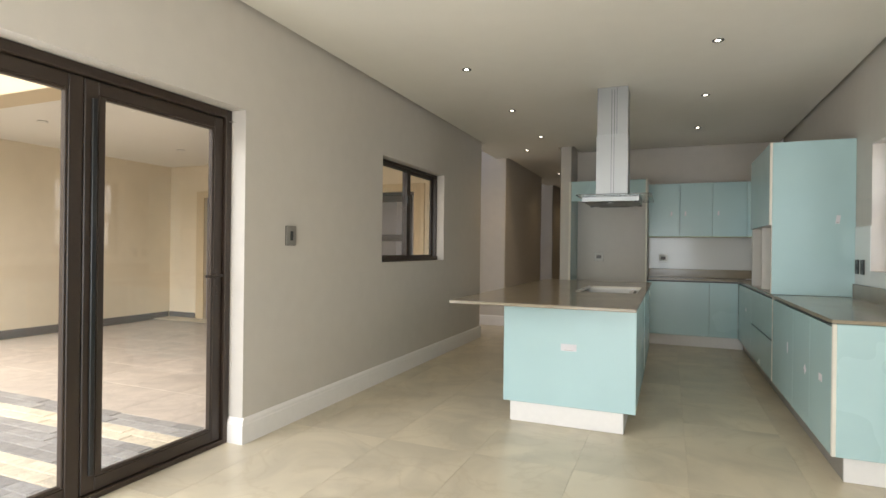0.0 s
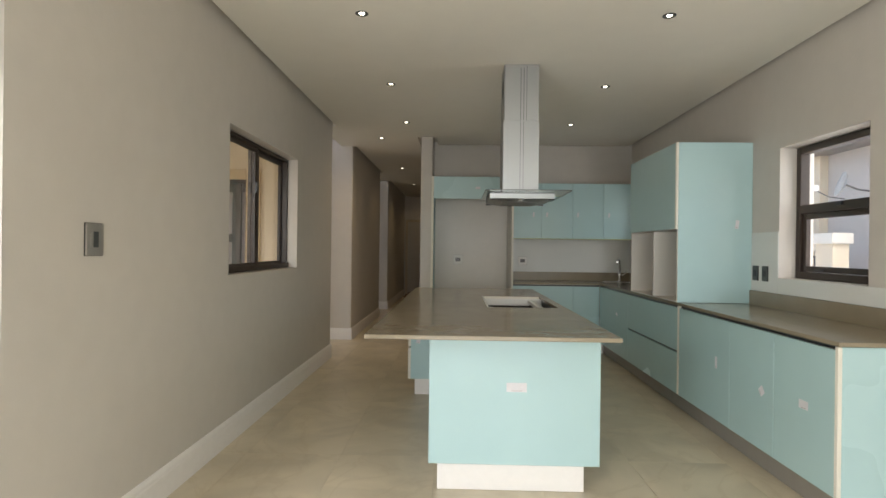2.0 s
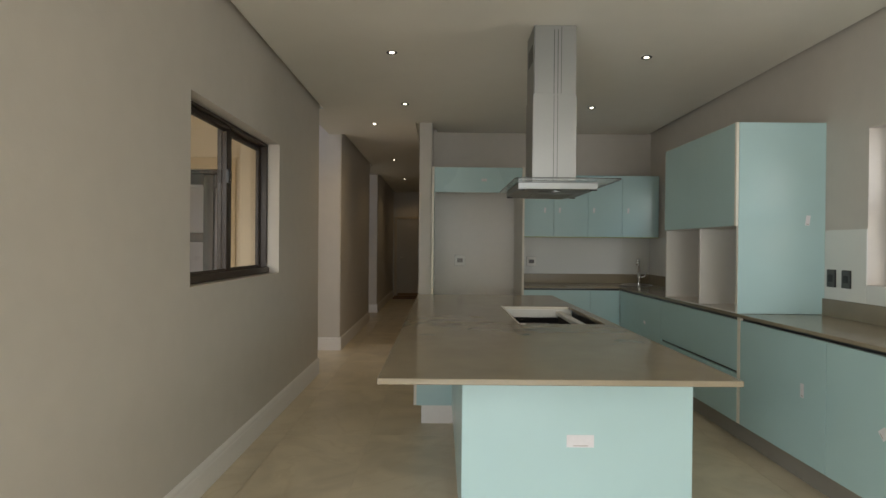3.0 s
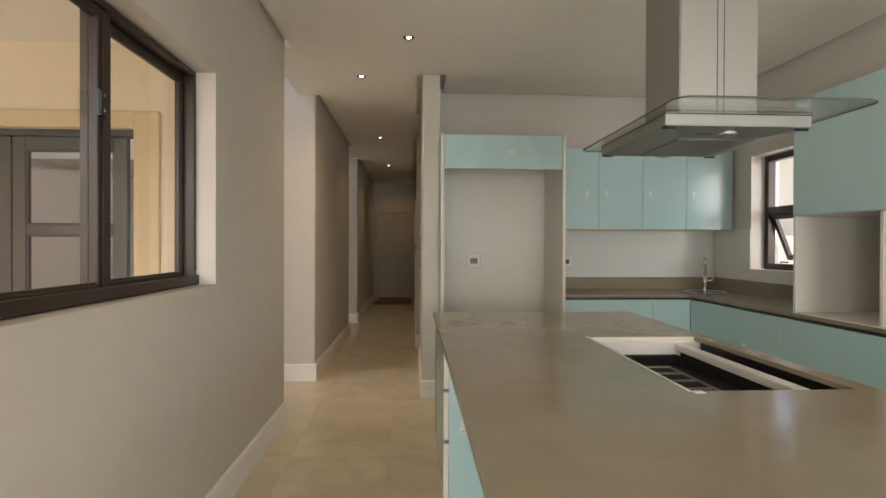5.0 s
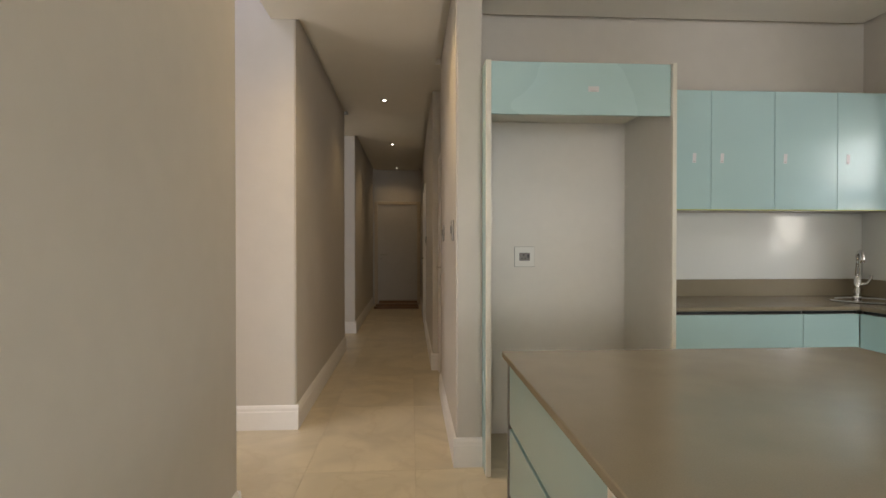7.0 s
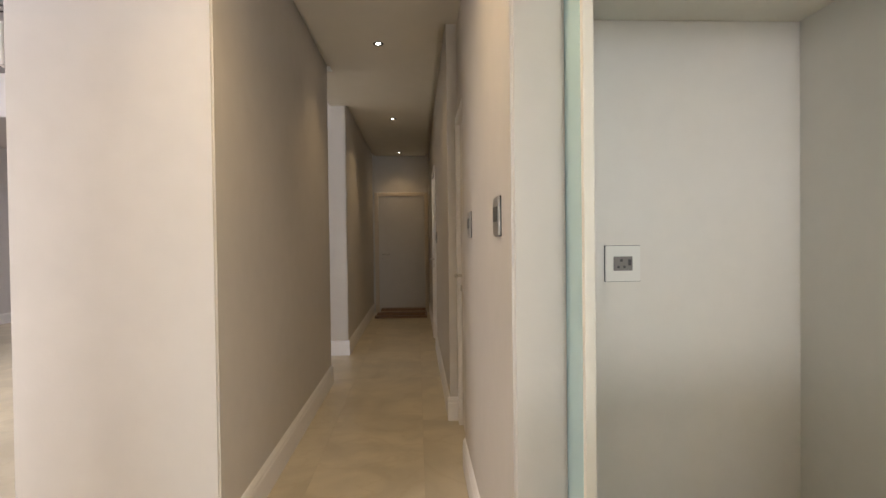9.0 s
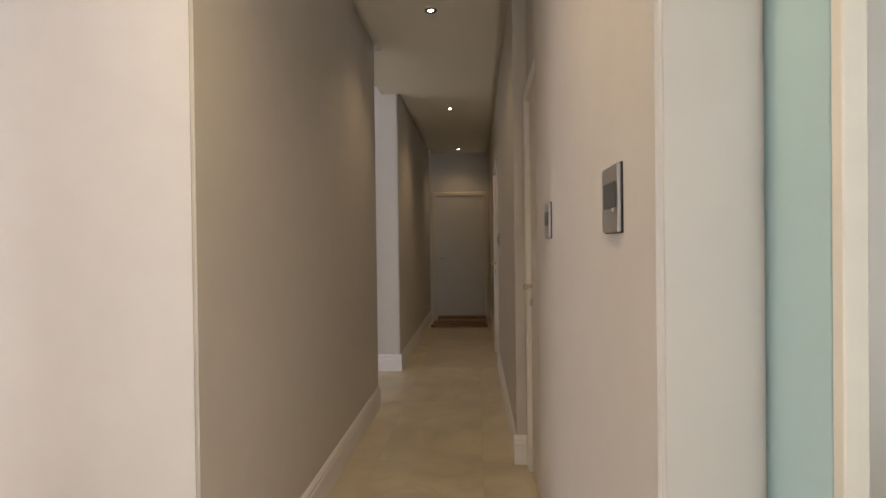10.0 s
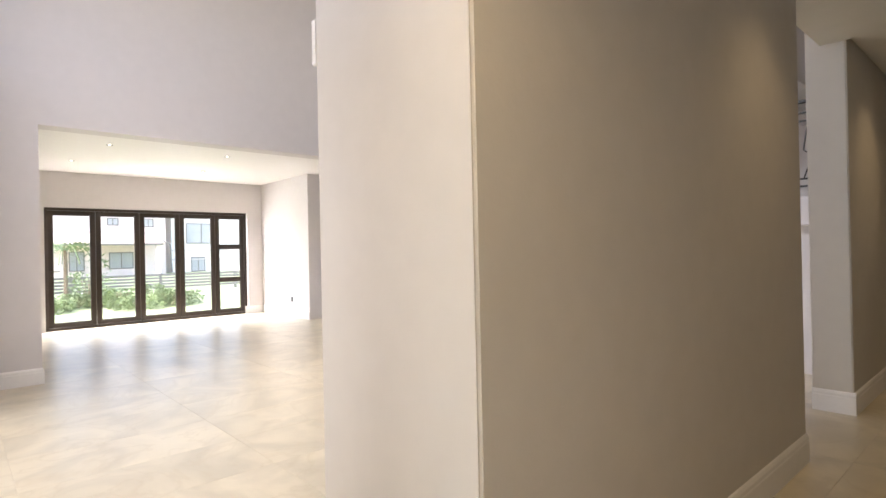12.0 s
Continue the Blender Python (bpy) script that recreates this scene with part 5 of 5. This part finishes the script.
def far_house(x, y0, y1, h, mat, label, wins, roof_over=0.7):
    hs = thing("house", label, "house")
    part("wall", box(x - 6, x, y0, y1, -0.16, h), mat, hs)
    bm = bmesh.new()
    a = [bm.verts.new(c) for c in ((x + roof_over, y0 - roof_over, h), (x + roof_over, y1 + roof_over, h), (x - 6 - roof_over, y1 + roof_over, h), (x - 6 - roof_over, y0 - roof_over, h))]
    r = [bm.verts.new(c) for c in ((x - 3, y0 + 2.5, h + 2.0), (x - 3, y1 - 2.5, h + 2.0))]
    for f in ((a[0], a[1], r[1], r[0]), (a[1], a[2], r[1]), (a[2], a[3], r[0], r[1]), (a[3], a[0], r[0]), (a[3], a[2], a[1], a[0])):
        bm.faces.new(f)
    bmesh.ops.recalc_face_normals(bm, faces=bm.faces[:])
    part("roof", bm, M_ROOF, hs)
    for y, z, w, hh in wins:
        win = part("window", glazed_frame(bmesh.new(), "x", x + 0.01, x + 0.07, y, y + w, z, z + hh, 0.07), M_GREYFRAME, hs)
        part("pane", box(x + 0.012, x + 0.03, y + 0.06, y + w - 0.06, z + 0.06, z + hh - 0.06), M_DARKPANE, win)
        part("mullion", box(x + 0.02, x + 0.065, y + w / 2 - 0.03, y + w / 2 + 0.03, z + 0.06, z + hh - 0.06), M_GREYFRAME, win)
    return hs


M_PORCH = material("pale_porch_tiles", (0.46, 0.38, 0.33), 0.85, vary=0.15, grain=14, bump=0.6, bump_scale=18)
h1 = far_house(-50, 6.0, 21.0, 5.6, M_NEIGH2, "two-storey pinkish plastered house with a tiled porch", ((16.9, 0.4, 1.7, 1.3), (16.8, 3.8, 0.8, 0.6), (19.3, 3.7, 0.8, 0.7), (14.3, 0.3, 1.0, 1.5)))
part("porch_roof", strip([(0, 0.95), (2.2, 0.06), (2.2, -0.06), (0, 0.8)], (-49.99, 11.8, 2.3), (-49.99, 20.2, 2.3), (1, 0, 0)), M_PORCH, h1, "pale tiled porch roof")
part("gutter", box(-47.79, -47.66, 11.8, 20.2, 2.2, 2.36, 0.02), M_FENCE, h1, "dark gutter")
for y in (12.1, 15.9, 19.9):
    part("porch_post", box(-48.2, -47.9, y - 0.15, y + 0.15, -0.16, 2.25, 0.01), M_NEIGH2, h1)
h2 = far_house(-52, 22.0, 34.0, 6.0, M_NEIGH, "two-storey pale plastered house with a wide upper window", ((23.2, 2.4, 2.6, 1.8), (23.6, -0.1, 1.2, 1.3)))
for z in (0.95, 1.75):
    part("band", box(-51.999, -51.92, 22.0, 34.0, z, z + 0.09, 0.01), M_NEIGH3, h2, "grey string course")
part("downpipe", tube([(-49.9, 20.8, 2.6), (-49.5, 21.2, 2.3), (-49.5, 21.3, 0)], 0.06), M_GREYFRAME, h2)

# ---------------------------------------------------------------- floor tiles, patio tiles and pavers
def piece_mesh(name, w, l, h, mat, bev=0.0015):
    bm = box(-w / 2, w / 2, -l / 2, l / 2, -h, 0)
    edges = [e for e in bm.edges if all(abs(v.co.z) < 1e-6 for v in e.verts)]
    bmesh.ops.bevel(bm, geom=edges, offset=bev, segments=1, affect="EDGES")
    me = bpy.data.meshes.new(name)
    bm.to_mesh(me)
    bm.free()
    me.materials.append(mat)
    return me


TW, TL, JOINT = 0.605, 1.2, 0.0016
tile_me = piece_mesh("tile", TW - JOINT, TL - JOINT, 0.012, M_TILE, 0.0007)


def lay(me, parent, x, y, z=0.0, turn=0.0):
    o = new(me.name, me)
    o.parent = parent
    o.matrix_basis = pose(x, y, z, 0, 0, turn)


for i in range(-19, 6):
    for j in range(-12, 6):
        x, y = -1.40 + (i + 0.5) * TW, 10.42 + (j - 0.5) * TL
        inside = (WL - 0.4 < x < WR + 0.3 and YS - 0.3 < y < 9.0) or (PL - 0.35 < x < -0.8 and y < YEND + 0.3) or (LX - 0.3 < x < PL + 0.3 and HS - 0.5 < y < HN + 0.3 and not (x < HX - 0.3 and y > LN + 1.2))
        if inside:
            lay(tile_me, floor, x, y)

pbase = structure("patio_floor", box(PX, WL - 0.25, -6.0, HS - 0.25, -0.15, -0.036), M_GROUT, "pale patio tiles edged by brick pavers", "floor")
pt_me = piece_mesh("tile", 0.597, 0.597, 0.012, M_PATIO)
for i in range(9):
    for j in range(7):
        lay(pt_me, pbase, -2.745 - i * 0.6, 3.25 + j * 0.6, -0.026)
pv = [piece_mesh("paver", 0.205, 0.1, 0.03, m, 0.004) for m in (M_PAVER, M_PAVER2)]
for j in range(12):
    for i in range(22):
        band = j in (2, 3, 8, 9)
        lay(pv[1 if band else 0], pbase, -2.6 - i * 0.21 - (0.105 if j % 2 else 0), 2.89 - j * 0.105, -0.022 + 0.0015 * ((i * 7 + j * 3) % 4))
structure("courtyard_paving", box(PX, WL - 0.3, -6.0, 1.6, -0.05, -0.026), M_PAVER, "worn grey brick paving of the open courtyard", "pavement")
